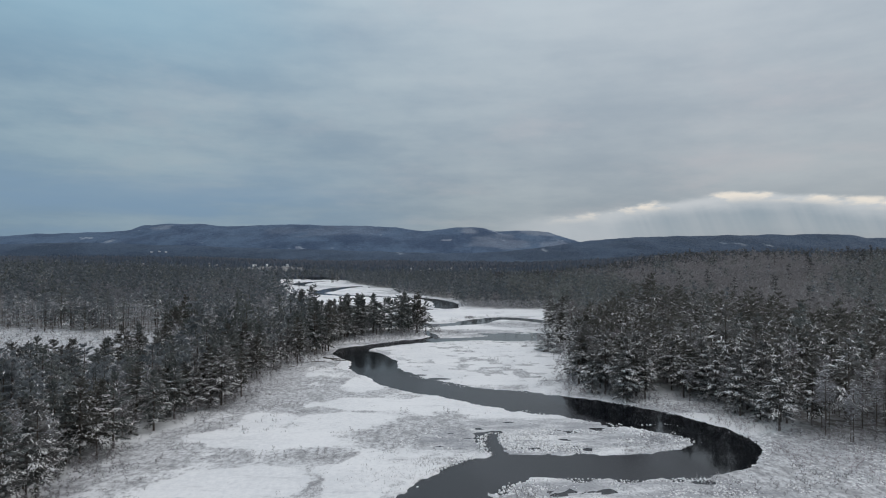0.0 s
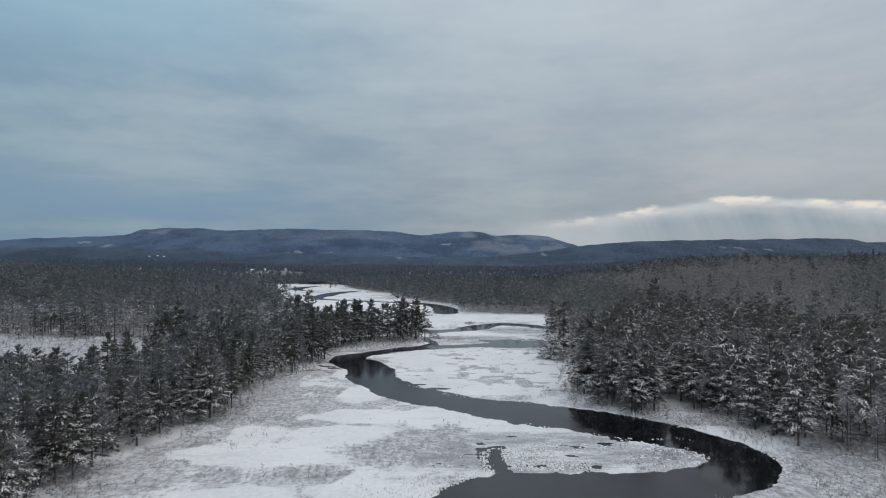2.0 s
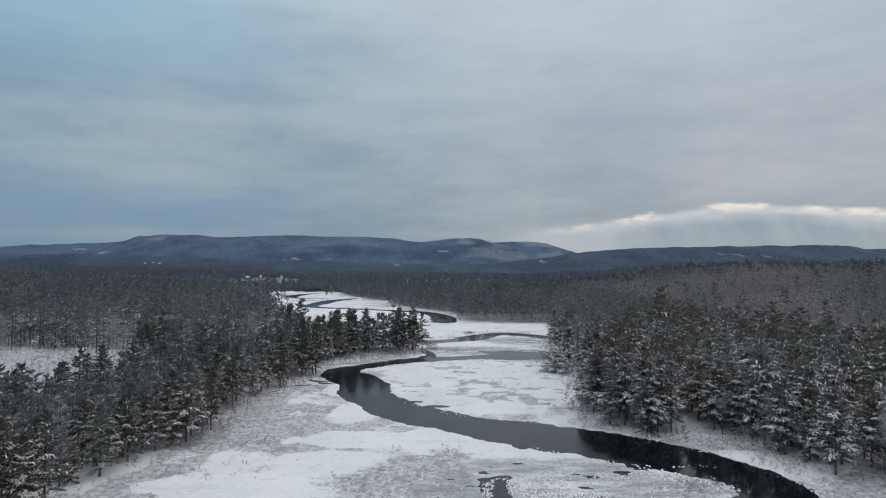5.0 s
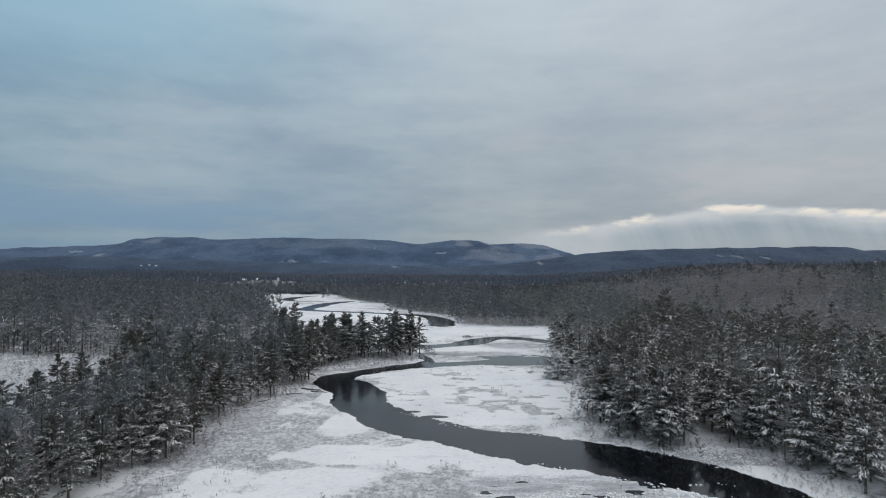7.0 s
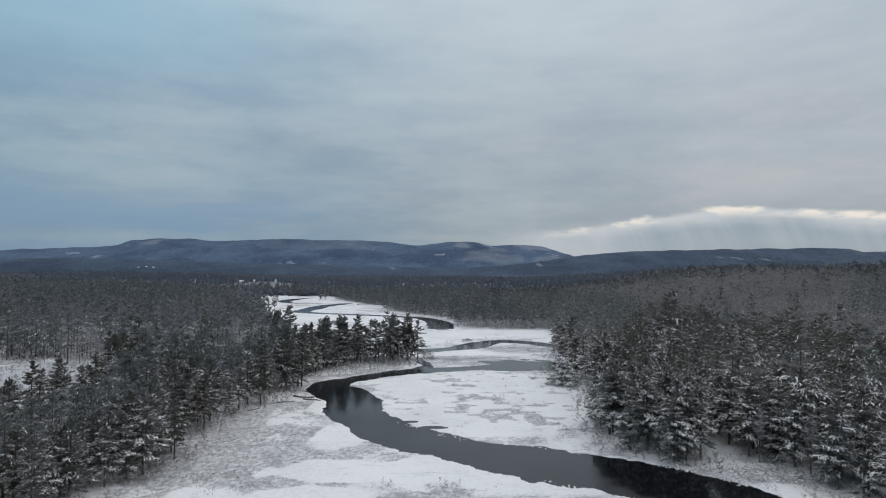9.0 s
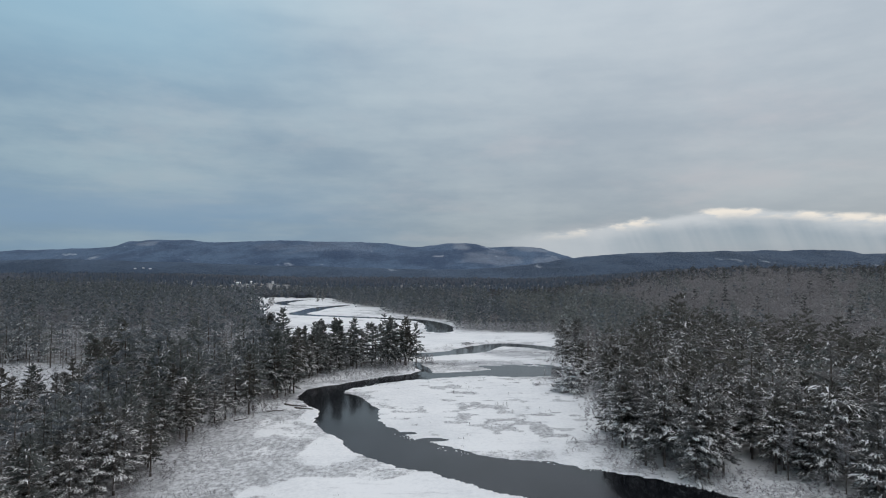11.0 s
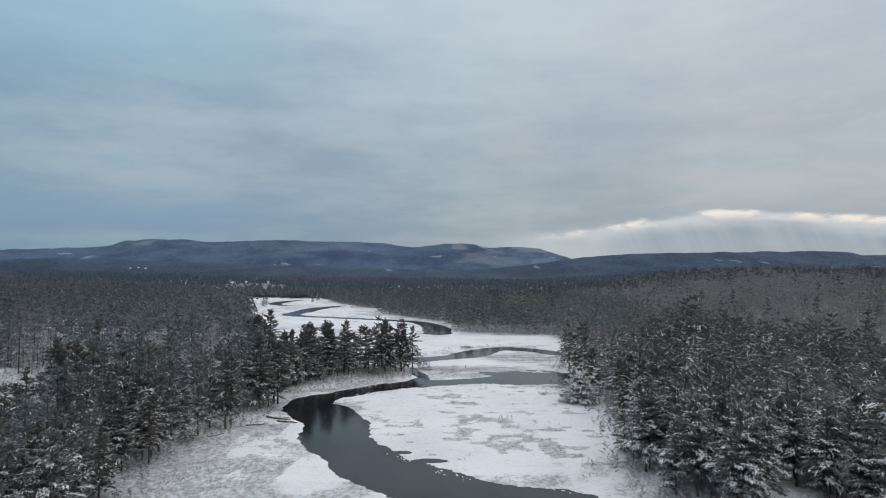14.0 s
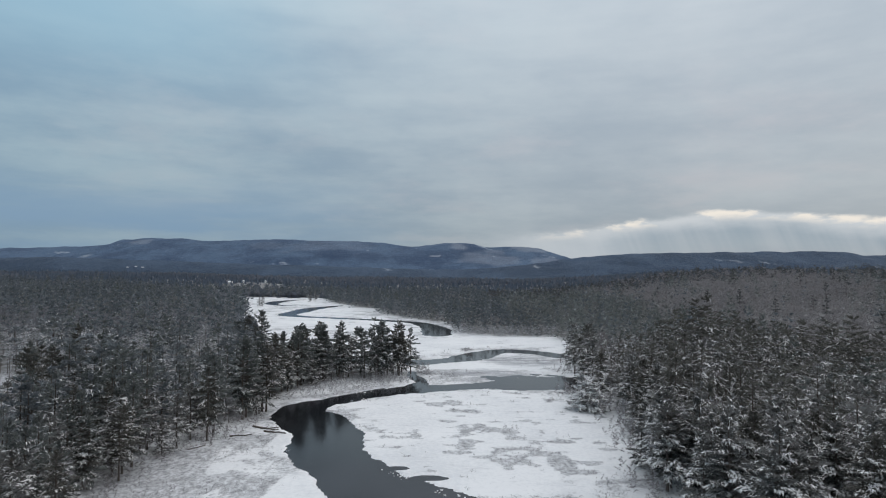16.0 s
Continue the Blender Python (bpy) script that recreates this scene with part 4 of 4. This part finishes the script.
# farther woods
x, y = scatter(7.6, -1000, 1000, 430, 1250, 72)
d = wooded(x, y)
keep = (d > 0.5) & (np.abs(x + 8) < 0.76 * y + 30) & ((y < 900) | (rng.uniform(0, 1, len(x)) < 0.75))
x, y, d = x[keep], y[keep], d[keep]
crest_pines = [pine_template(h, 24, 2, 2.9, s, 0.1, w, False, 0, 0.26) for h, s, w in ((20, 0.03, 0.23), (17, 0.0, 0.25), (22, 0.1, 0.21), (15, 0.02, 0.26))]
hardwood = hillside(x, y) * 0.985 * (1 - 0.72 * ss(960, 1100, y + 70 * fbm(x, y, 160, 2, 62))) * (1 - 0.85 * ss(0.36, 0.5, fbm(x, y, 90, 3, 64)))
hardwood = hardwood * (1 - 0.5 * ss(0.35, 0.55, fbm(x, y, 34, 2, 59))) * (1 - 0.55 * ss(0.56, 0.66, x / y)) + 0.22 * ss(0.1, 0.5, fbm(x, y, 110, 3, 63))
kb = rng.uniform(0, 1, len(x)) < np.maximum(hardwood, (0.08 + 0.62 * ss(0.10, 0.32, fbm(x, y, 75, 3, 65))) * ss(80, 20, x))
far_bare = [bare_template(h, 64, 0.17, 0.44, 0.08) for h in (13, 15, 11)]
fine_bare = [bare_template(h, 150, 0.10, 0.60, 0.03) for h in (10, 12, 9)]
slope_bare = [bare_template(h, 60, 0.26, 0.62, 0.03) for h in (10, 12, 9)]
frosty = ~kb & (rng.uniform(0, 1, len(x)) < 0.10 * ss(-40, -140, x) * ss(760, 600, y))
frost_pines = [pine_template(h, 24, 2, 2.7, s, b, w, False, 0, 0.24) for h, s, b, w in ((19, 0.3, 0.14, 0.22), (21, 0.2, 0.16, 0.21), (16, 0.5, 0.1, 0.24))]
wood_mass("frosted_woods", "grey frosted pines behind the clearing", x[frosty], y[frosty], frost_pines, [FROSTED, SNOW], 0.7, 1.1)
kb_west = kb & (x < 0)
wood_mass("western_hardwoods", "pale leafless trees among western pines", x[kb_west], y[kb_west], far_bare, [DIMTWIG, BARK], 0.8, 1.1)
kb, dark = kb & (x >= 0), ~kb & ~frosty
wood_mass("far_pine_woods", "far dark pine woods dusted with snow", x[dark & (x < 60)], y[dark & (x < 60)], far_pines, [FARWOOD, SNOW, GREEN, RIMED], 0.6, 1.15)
wood_mass("hill_pine_woods", "dark olive pines scattered over the hillside", x[dark & (x >= 60) & (y < 900)], y[dark & (x >= 60) & (y < 900)], far_pines, [GREEN, SNOW, FARWOOD, FROSTED], 0.62, 1.2)
wood_mass("crest_pine_woods", "dark conifers along the hill's crest", x[dark & (x >= 60) & (y >= 900)], y[dark & (x >= 60) & (y >= 900)], crest_pines, [CREST, SNOW], 0.4, 0.95)
# taller pines standing out of the hillside hardwoods
hx, hy = scatter(46, 200, 760, 430, 1000, 57)
keep = (hillside(hx, hy) > 0.9) & (rng.uniform(0, 1, len(hx)) < 0.4 + 0.5 * ss(0.52, 0.62, hx / hy)) & (hx < 0.76 * hy)
tall_pines = [pine_template(h, 36, 8, 1.9, s, 0.08, w, True, 0, 0.2) for h, s, w in ((21, 0.3, 0.22), (18, 0.6, 0.24), (23, 0.15, 0.20), (16, 0.8, 0.25))]
wood_mass("hillside_pines", "single dark pines above the hillside hardwoods", hx[keep], hy[keep], tall_pines, [CREST, SNOW, BARK], 0.75, 1.2)
for name, words, i, shapes in (("lower_hardwoods", "grey-brown leafless woods on the lower hillside", kb & (y < 640), fine_bare), ("far_hardwoods", "far grey-brown leafless woods on the hillside", kb & (y >= 640), slope_bare)):
    wood_mass(name, words, x[i], y[i], shapes, [HILLTWIG, BARK], 0.8, 1.15)

x, y = scatter(19.0, -2500, 2500, 1050, 3000, 73)
keep = (np.abs(x) < 0.77 * y + 30) & (wooded(x, y) > 1) & ~((np.abs(x + 0.2757 * y) < 7) & (y > 1440) & (y < 1560)) & (np.hypot(x + 505, y - 1530) > 13) & (np.hypot(x + 480, y - 1550) > 12)
x, y = x[keep], y[keep]
kb = rng.uniform(0, 1, len(x)) < 0.08 + 0.75 * ss(-0.05, 0.25, fbm(x * 0.5, y * 1.4, 240, 3, 66))


def conifer(h, r, skirts=((0.05, 0.62, 1.0), (0.35, 0.85, 0.72), (0.62, 1.0, 0.45))):
    """A far tree: three ragged skirts of needles or twigs."""
    vs, fs, n = [], [], 0
    for lo, hi, wide in skirts:
        a = np.arange(6) * 1.047 + rng.uniform(-0.3, 0.3, 6)
        q = r * wide * rng.uniform(0.7, 1.2, 6)
        ring = np.column_stack([q * np.cos(a), q * np.sin(a), h * (lo + rng.uniform(-0.05, 0.05, 6))])
        vs.append(np.vstack([ring, [(rng.normal(0, 0.3), rng.normal(0, 0.3), h * hi)]]))
        fs += [(n + k, n + (k + 1) % 6, n + (k + 2) % 6, n + 6) for k in (0, 2, 4)]
        n += 7
    return np.vstack(vs), np.array(fs, np.int32), np.zeros(9, int)


last_pines = [conifer(h, r) for h, r in ((19, 5.5), (16, 6.0), (21, 5.0), (18, 6.5), (14, 6))]
last_bare = [conifer(h, r, ((0.0, 0.6, 1.0), (0.2, 0.85, 0.95), (0.5, 1.0, 0.7))) for h, r in ((10, 9), (12, 8), (9, 10))]
wood_mass("distant_pine_woods", "distant conifer woods, haze-blue in their colour, across the valley", x[~kb], y[~kb], last_pines, [FARPINE], 0.35, 0.85)
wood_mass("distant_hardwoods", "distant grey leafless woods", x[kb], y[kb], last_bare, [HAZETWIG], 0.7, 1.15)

# ---- marsh growth ----
cx, cy = scatter(4.2, -84, 118, 104, 420, 81)
cx, cy = [a[fbm(cx, cy, 24, 3, 79) > -0.15] for a in (cx, cy)]
many = 11
x = np.repeat(cx, many) + rng.normal(0, 2.4, len(cx) * many)
y = np.repeat(cy, many) + rng.normal(0, 1.6, len(cx) * many)
cov = snow_cover(x, y)
keep = (shore(MARSH, x, y) > -3) & (water_edge(x, y) > 0.7) & (rng.uniform(0, 1, len(x)) < (0.9 * ss(0.75, 0.2, cov) + 0.03) * ss(-0.25, 0.35, fbm(x, y, 9, 3, 80)))
x, y = x[keep], y[keep]
tufts = []
for k in range(5):
    n = 8
    yaw, lift = rng.uniform(0, 6.28, n), rng.uniform(0.5, 1.45, n)
    size = rng.uniform(0.25, 0.75, n)
    al = np.column_stack([np.cos(yaw) * np.cos(lift), np.sin(yaw) * np.cos(lift), np.sin(lift)]) * size[:, None]
    v = diamonds(rng.normal(0, 0.45, (n, 3)) * (1, 1, 0), al, unit(np.cross(al, rng.normal(0, 1, al.shape))) * 0.05, al * 0.1)
    tufts.append((v, quads_of(v), np.zeros(n, int)))
wood_mass("marsh_grass", "dead grey-brown marsh grass standing through snow", x, y, tufts, [REED], 0.6, 1.3)

# thickets of bare alder along the wood's edge and on the banks
x, y = scatter(2.5, -150, 130, 104, 460, 82)
d = wooded(x, y)
thick = ss(-8, -1, d) * ss(14, 4, d)
keep = (water_edge(x, y) > 0.8) & (rng.uniform(0, 1, len(x)) < thick * 0.95 * ss(-0.45, 0.1, fbm(x, y, 22, 3, 83))) & (np.abs(x) < 0.8 * y + 20)
shrubs = []
for k in range(4):
    tw, a, b = bare_shape(rng, 2.4, 7, 60, 0.042, 1.25, 0.02)
    shrubs.append((tw, tris_of(tw), np.zeros(len(tw) // 3, int)))
wood_mass("alder_thicket", "frosted grey alder thickets below the trees", x[keep], y[keep], shrubs, [TWIG], 0.7, 1.7)

x, y = scatter(2.1, -62, -8, 306, 372, 93)
keep = (shore(MARSH, x, y) > -4) & (water_edge(x, y) > 0.6) & (rng.uniform(0, 1, len(x)) < 0.6) & (y > 314 + 0.72 * (x + 50))
x2, y2 = scatter(1.5, 38, 128, 122, 232, 96)
s2 = shore(MARSH, x2, y2)
keep2 = (s2 > -4) & (s2 < 26) & (water_edge(x2, y2) > 0.8) & (rng.uniform(0, 1, len(x2)) < 0.85 * ss(-0.4, 0.15, fbm(x2, y2, 9, 3, 97)))
wood_mass("east_bank_brush", "low brown brush along the eastern bank", x2[keep2], y2[keep2], shrubs, [RUSSET], 0.3, 0.8)
wood_mass("bank_brush", "pale frosted brush on the river bank", x[keep], y[keep], shrubs, [PALETWIG], 0.5, 1.4)

# broken ice along the inner banks
def slab(seed):
    r = np.random.default_rng(seed)
    n = 6
    a = np.sort(r.uniform(0, 6.28, n))
    q = r.uniform(0.35, 0.6, n)
    top = np.column_stack([q * np.cos(a), q * np.sin(a) * 0.7, r.uniform(0.03, 0.09, n)])
    v = np.vstack([top, top * (1.05, 1.05, 0) - (0, 0, 0.35)])
    f = [(k, (k + 1) % n, n + (k + 1) % n, n + k) for k in range(n)] + [(0, 1, 2, 3), (0, 3, 4, 5)]
    return v, np.array([(p[3], p[2], p[1], p[0]) if k < n else p for k, p in enumerate(f)], np.int32), np.zeros(len(f), int)


x, y = scatter(0.62, -60, 80, 112, 345, 87)
e = water_edge(x, y)
keep = (e > -2.2) & (e < 0.6) & (rng.uniform(0, 1, len(x)) < 0.22 * ss(0.15, 0.45, fbm(x, y, 13, 3, 88)) * ss(-2.8, -0.4, e))
more = (np.hypot((x - 45) / 17, (y - 174) / 6) < 1) & (e < 0) & (rng.uniform(0, 1, len(x)) < 0.3 * ss(0.0, 0.4, fbm(x * 0.5, y, 6, 3, 94)))
east_ledge = (e > 0.2) & (e < 3.5) & (x > 22) & (y > 146) & (y < 214) & (shore(MARSH, x, y) < 34) & (x + 0.45 * y > 112)
rubble = ((np.hypot((x - 34) / 30, (y - 157) / 12) < 1) | (np.hypot((x + 8) / 22, (y - 147) / 24) < 1) | (np.hypot((x - 38) / 34, (y - 127) / 8) < 1)) & (e > 0.3) & (rng.uniform(0, 1, len(x)) < 0.95 * ss(-0.12, 0.22, fbm(x, y, 5, 3, 95) + 0.45 * ss(4, 0.5, e)) * ss(26, 6, e))
rubble = rubble | (east_ledge & (rng.uniform(0, 1, len(x)) < 0.8 * ss(-0.1, 0.3, fbm(x, y, 6, 3, 99))))
keep = (keep | more) & ~rubble
wood_mass("broken_ice", "broken white shore ice along the banks", x[keep], y[keep], [slab(k) for k in range(6)], [SNOW], 0.15, 0.95)


def tussock(seed):
    """A knob of marsh grass under snow."""
    r = np.random.default_rng(seed)
    n = 7
    a = np.arange(n) * 0.8976 + r.uniform(-0.2, 0.2, n)
    out = [np.column_stack([q * np.cos(a) * r.uniform(0.8, 1.2, n), q * np.sin(a) * r.uniform(0.8, 1.2, n), z + r.uniform(-0.04, 0.04, n)]) for q, z in ((0.5, -0.3), (0.46, 0.14), (0.25, 0.30))]
    v = np.vstack(out + [[(0, 0, 0.34)]])
    k = np.arange(n)
    f = np.vstack([np.column_stack([h + k, h + (k + 1) % n, h + n + (k + 1) % n, h + n + k]) for h in (0, n)] + [[(14, 15, 16, 21), (16, 17, 18, 21), (18, 19, 20, 21), (20, 14, 14, 21)][:3]])
    return v, f.astype(np.int32), np.zeros(len(f), int)


wood_mass("snowy_tussocks", "snow-capped marsh tussocks on the wet flat", x[rubble], y[rubble], [tussock(k) for k in range(5)], [SNOW], 0.2, 0.62)
third = np.flatnonzero(rubble)[::3]
wood_mass("tussock_grass", "dead grass standing between snowy tussocks", x[third] + 0.4, y[third] - 0.3, tufts, [REED], 0.5, 1.0)

# snowy hummocks on the eastern bank, between the brush
x, y = scatter(0.8, 36, 128, 112, 226, 58)
s0 = shore(MARSH, x, y)
keep = (s0 > -3) & (s0 < 34) & (water_edge(x, y) > 0.3) & (x + 0.42 * y > 110) & (rng.uniform(0, 1, len(x)) < 0.55 * ss(-0.15, 0.3, fbm(x, y, 6, 3, 56)))
wood_mass("bank_hummocks", "snowy grass hummocks along the eastern bank", x[keep], y[keep], [tussock(k) for k in range(5)], [SNOW], 0.25, 0.8)

# low bushes on the open marsh
x, y = scatter(2.6, -84, 118, 108, 480, 84)
keep = (shore(MARSH, x, y) > 1) & (water_edge(x, y) > 1.5) & (snow_cover(x, y) < 0.5) & (rng.uniform(0, 1, len(x)) < 0.9 * ss(0.05, 0.35, fbm(x, y, 16, 3, 85)))
wood_mass("marsh_bushes", "low bare bushes standing in the snowy marsh", x[keep], y[keep], shrubs, [TWIG], 0.25, 0.75)


# a broad evergreen on the bank, heaped with snow
crown, snow, a, b = pine_shape(rng, 10.5, 120, 40, 0.8, 4.5, 0.03, 7.4, dome=True)
tv, tf = trunk_shape(rng, 9.5, 6, 5)
lv, lf = tubes(a, b, 0.05, 0.015, 3)
v, f, _ = join((tv, tf, 0), (lv, lf, 0))
broad = (mesh_of("trunk", v, f, [BARK]), mesh_of("crown", crown, tris_of(crown), [SNOWTWIG]), mesh_of("snow", snow, tris_of(snow), [SNOW]), 10.5)
tree_thing("snowy_tree", broad, "broad low evergreen heaped with snow on the bank", "tree", "", 47.0, 300.5, 1.0, 0.0)
# a hedge of frosted saplings at the back of the marsh
x, y = scatter(2.4, -2, 82, 533, 556, 86)
d = wooded(x, y)
keep = (d > -3) & (d < 11) & (rng.uniform(0, 1, len(x)) < 0.8)
x2, y2 = scatter(3.4, -300, -100, 130, 362, 89)
keep2 = (shore(CLEARING, x2, y2) > -6) & (rng.uniform(0, 1, len(x2)) < 0.5 + 0.5 * ss(0.0, 0.4, fbm(x2, y2, 30, 3, 90)))
wood_mass("clearing_brush", "pale frosted brush in the snowy clearing", x2[keep2], y2[keep2], shrubs, [SNOWTWIG], 0.6, 2.0)
wood_mass("frosted_saplings", "pale frosted saplings before the far pines", x[keep], y[keep], shrubs, [PALETWIG], 1.4, 3.6)
# a wide low shrub of many stems
stems = []
for k in range(16):
    r, a = 3.6 * math.sqrt((k + 0.5) / 16), k * 2.4
    tw, _, _ = bare_shape(rng, 2.2 - 0.25 * r, 7, 70, 0.05, 1.5, 0.02)
    stems.append((tw + (r * math.cos(a), 0.8 * r * math.sin(a), 0), tris_of(tw), 0))
v, f, _ = join(*stems)
ob = tagged(new("marsh_shrub", mesh_of("marsh_shrub", v, f, [TWIG])), "wide low leafless shrub on the backwater's bank", "shrub")
ob.matrix_basis = pose(12, 450, 0.1)


# a few lone pines far out on the marsh
for px, py, k, size in ((-203, 1012, 3, 0.9), (-196, 1016, 5, 0.8), (-236, 884, 2, 0.75), (-241, 888, 7, 0.8)):
    tree_thing("pine_tree", near_pines[k], PINE_WORDS[k], "pine tree", "lone pines on the far marsh", float(px), float(py), size, float(px))


# ---- houses across the valley ----
def prism(w, l, h, roof, over):
    """Walls and gable roof as two meshes' data."""
    bm = bmesh.new()
    bmesh.ops.create_cube(bm, size=1, matrix=Matrix.LocRotScale((0, 0, h / 2), None, (w, l, h)))
    rm = bmesh.new()
    a = [rm.verts.new((sx * (w / 2 + over), sy * (l / 2 + over), h - 0.1)) for sy in (-1, 1) for sx in (-1, 1)]
    b = [rm.verts.new((0, sy * (l / 2 + over), h + roof)) for sy in (-1, 1)]
    for f in ((a[0], a[1], b[0]), (a[3], a[2], b[1]), (a[1], a[3], b[1], b[0]), (a[2], a[0], b[0], b[1]), (a[0], a[2], a[3], a[1])):
        rm.faces.new(f)
    return bm, rm


def part(name, bm, material, parent, label=""):
    me = bpy.data.meshes.new(name)
    bm.to_mesh(me)
    bm.free()
    me.materials.append(material)
    ob = under(new(name, me), parent)
    return tagged(ob, label)


PAINT = Mat("white_clapboard", 0.7)
PAINT.colour(PAINT.mix(PAINT.noise(PAINT.place(), 0.5, 3), (0.66, 0.67, 0.67), (0.78, 0.78, 0.77)))
for hx, hy, w, l, h, turn, words in ((-426, 1545, 5, 7, 6, 20, "white farmhouse with a snowy gable roof"), (-505, 1530, 5, 10, 4, 75, "low white house with a snowy roof"),
                                     (-480, 1550, 5, 6, 4, 50, "small white house with a snowy roof")):
    house = tagged(new("house"), words, "house", "houses across the valley")
    house.matrix_basis = pose(hx, hy, float(land(np.array([float(hx)]), np.array([float(hy)]))[0]) - 0.5, 0, 0, turn)
    walls, roof = prism(w, l, h, 2.4, 0.4)
    part("wall", walls, PAINT.m, house)
    part("roof", roof, SNOW, house, "snow-covered roof")
slope = np.empty(len(valley.data.vertices) * 3, np.float32)
valley.data.vertices.foreach_get("co", slope)
slope = slope.reshape(-1, 3)
for bearing, up_m, w, l, turn in ((-0.502, 58, 6, 9, 70), (-0.489, 60, 6, 8, 95), (-0.478, 57, 6, 10, 110)):
    spot = slope[np.argmin(np.abs(slope[:, 0] / slope[:, 1] - bearing) * 3000 + np.abs(slope[:, 2] - up_m))]
    house = tagged(new("house"), "long white house on the far wooded rise", "house", "houses across the valley")
    house.matrix_basis = pose(float(spot[0]), float(spot[1]) - 4, float(spot[2]) - 1.5, 0, 0, turn)
    walls, roof = prism(w, l, 2.6, 1.2, 0.3)
    part("wall", walls, PAINT.m, house)
    part("roof", roof, SNOW, house, "snow-covered roof")


# ---- driftwood on the western shore ----
def log_mesh(length, radius, seed):
    """A crooked fallen trunk with broken stubs."""
    r = np.random.default_rng(seed)
    z = np.linspace(0, length, 7)
    c = np.column_stack([z, np.cumsum(r.normal(0, 0.3, 7)), 0.12 + radius + np.abs(r.normal(0, 0.05, 7))])
    w = radius * np.linspace(1.1, 0.5, 7)
    v1, f1 = tubes(c[:-1], c[1:], w[:-1], w[1:], 7)
    a = c[[2, 3, 5]]
    b = a + np.column_stack([r.uniform(0.2, 0.6, 3), r.uniform(-0.9, 0.9, 3), r.uniform(0.2, 0.8, 3)])
    v2, f2 = tubes(a, b, radius * 0.4, radius * 0.12, 5)
    v, f, _ = join((v1, f1, 0), (v2, f2, 0))
    n = 6
    ridge_v = np.vstack([c + (0, -0.06, radius * 0.7), c + (0, 0, radius * 1.02), c + (0, 0.06, radius * 0.7)])
    k = np.arange(n)
    ridge_f = np.vstack([np.column_stack([k, k + 1, k + 8, k + 7]), np.column_stack([k + 7, k + 8, k + 15, k + 14])])
    return mesh_of("wood", v, f, [BARK]), mesh_of("snow", ridge_v, ridge_f, [SNOW])


for lx, ly, length, radius, turn in ((-57, 275, 9, 0.30, -25), (-52, 270.5, 7, 0.26, -18), (-60, 265, 6, 0.22, 24), (-66, 252, 5, 0.18, 50), (-54, 273.5, 5, 0.24, 8)):
    log = tagged(new("fallen_log"), "dark fallen log half buried in shore snow", "log", "driftwood on the shore")
    log.matrix_basis = pose(lx, ly, -0.05, 0, 0, turn)
    wood, snow_top = log_mesh(length, radius, int(length * 10))
    under(new("wood", wood), log)
    tagged(under(new("snow", snow_top), log), "thin snow along the top")
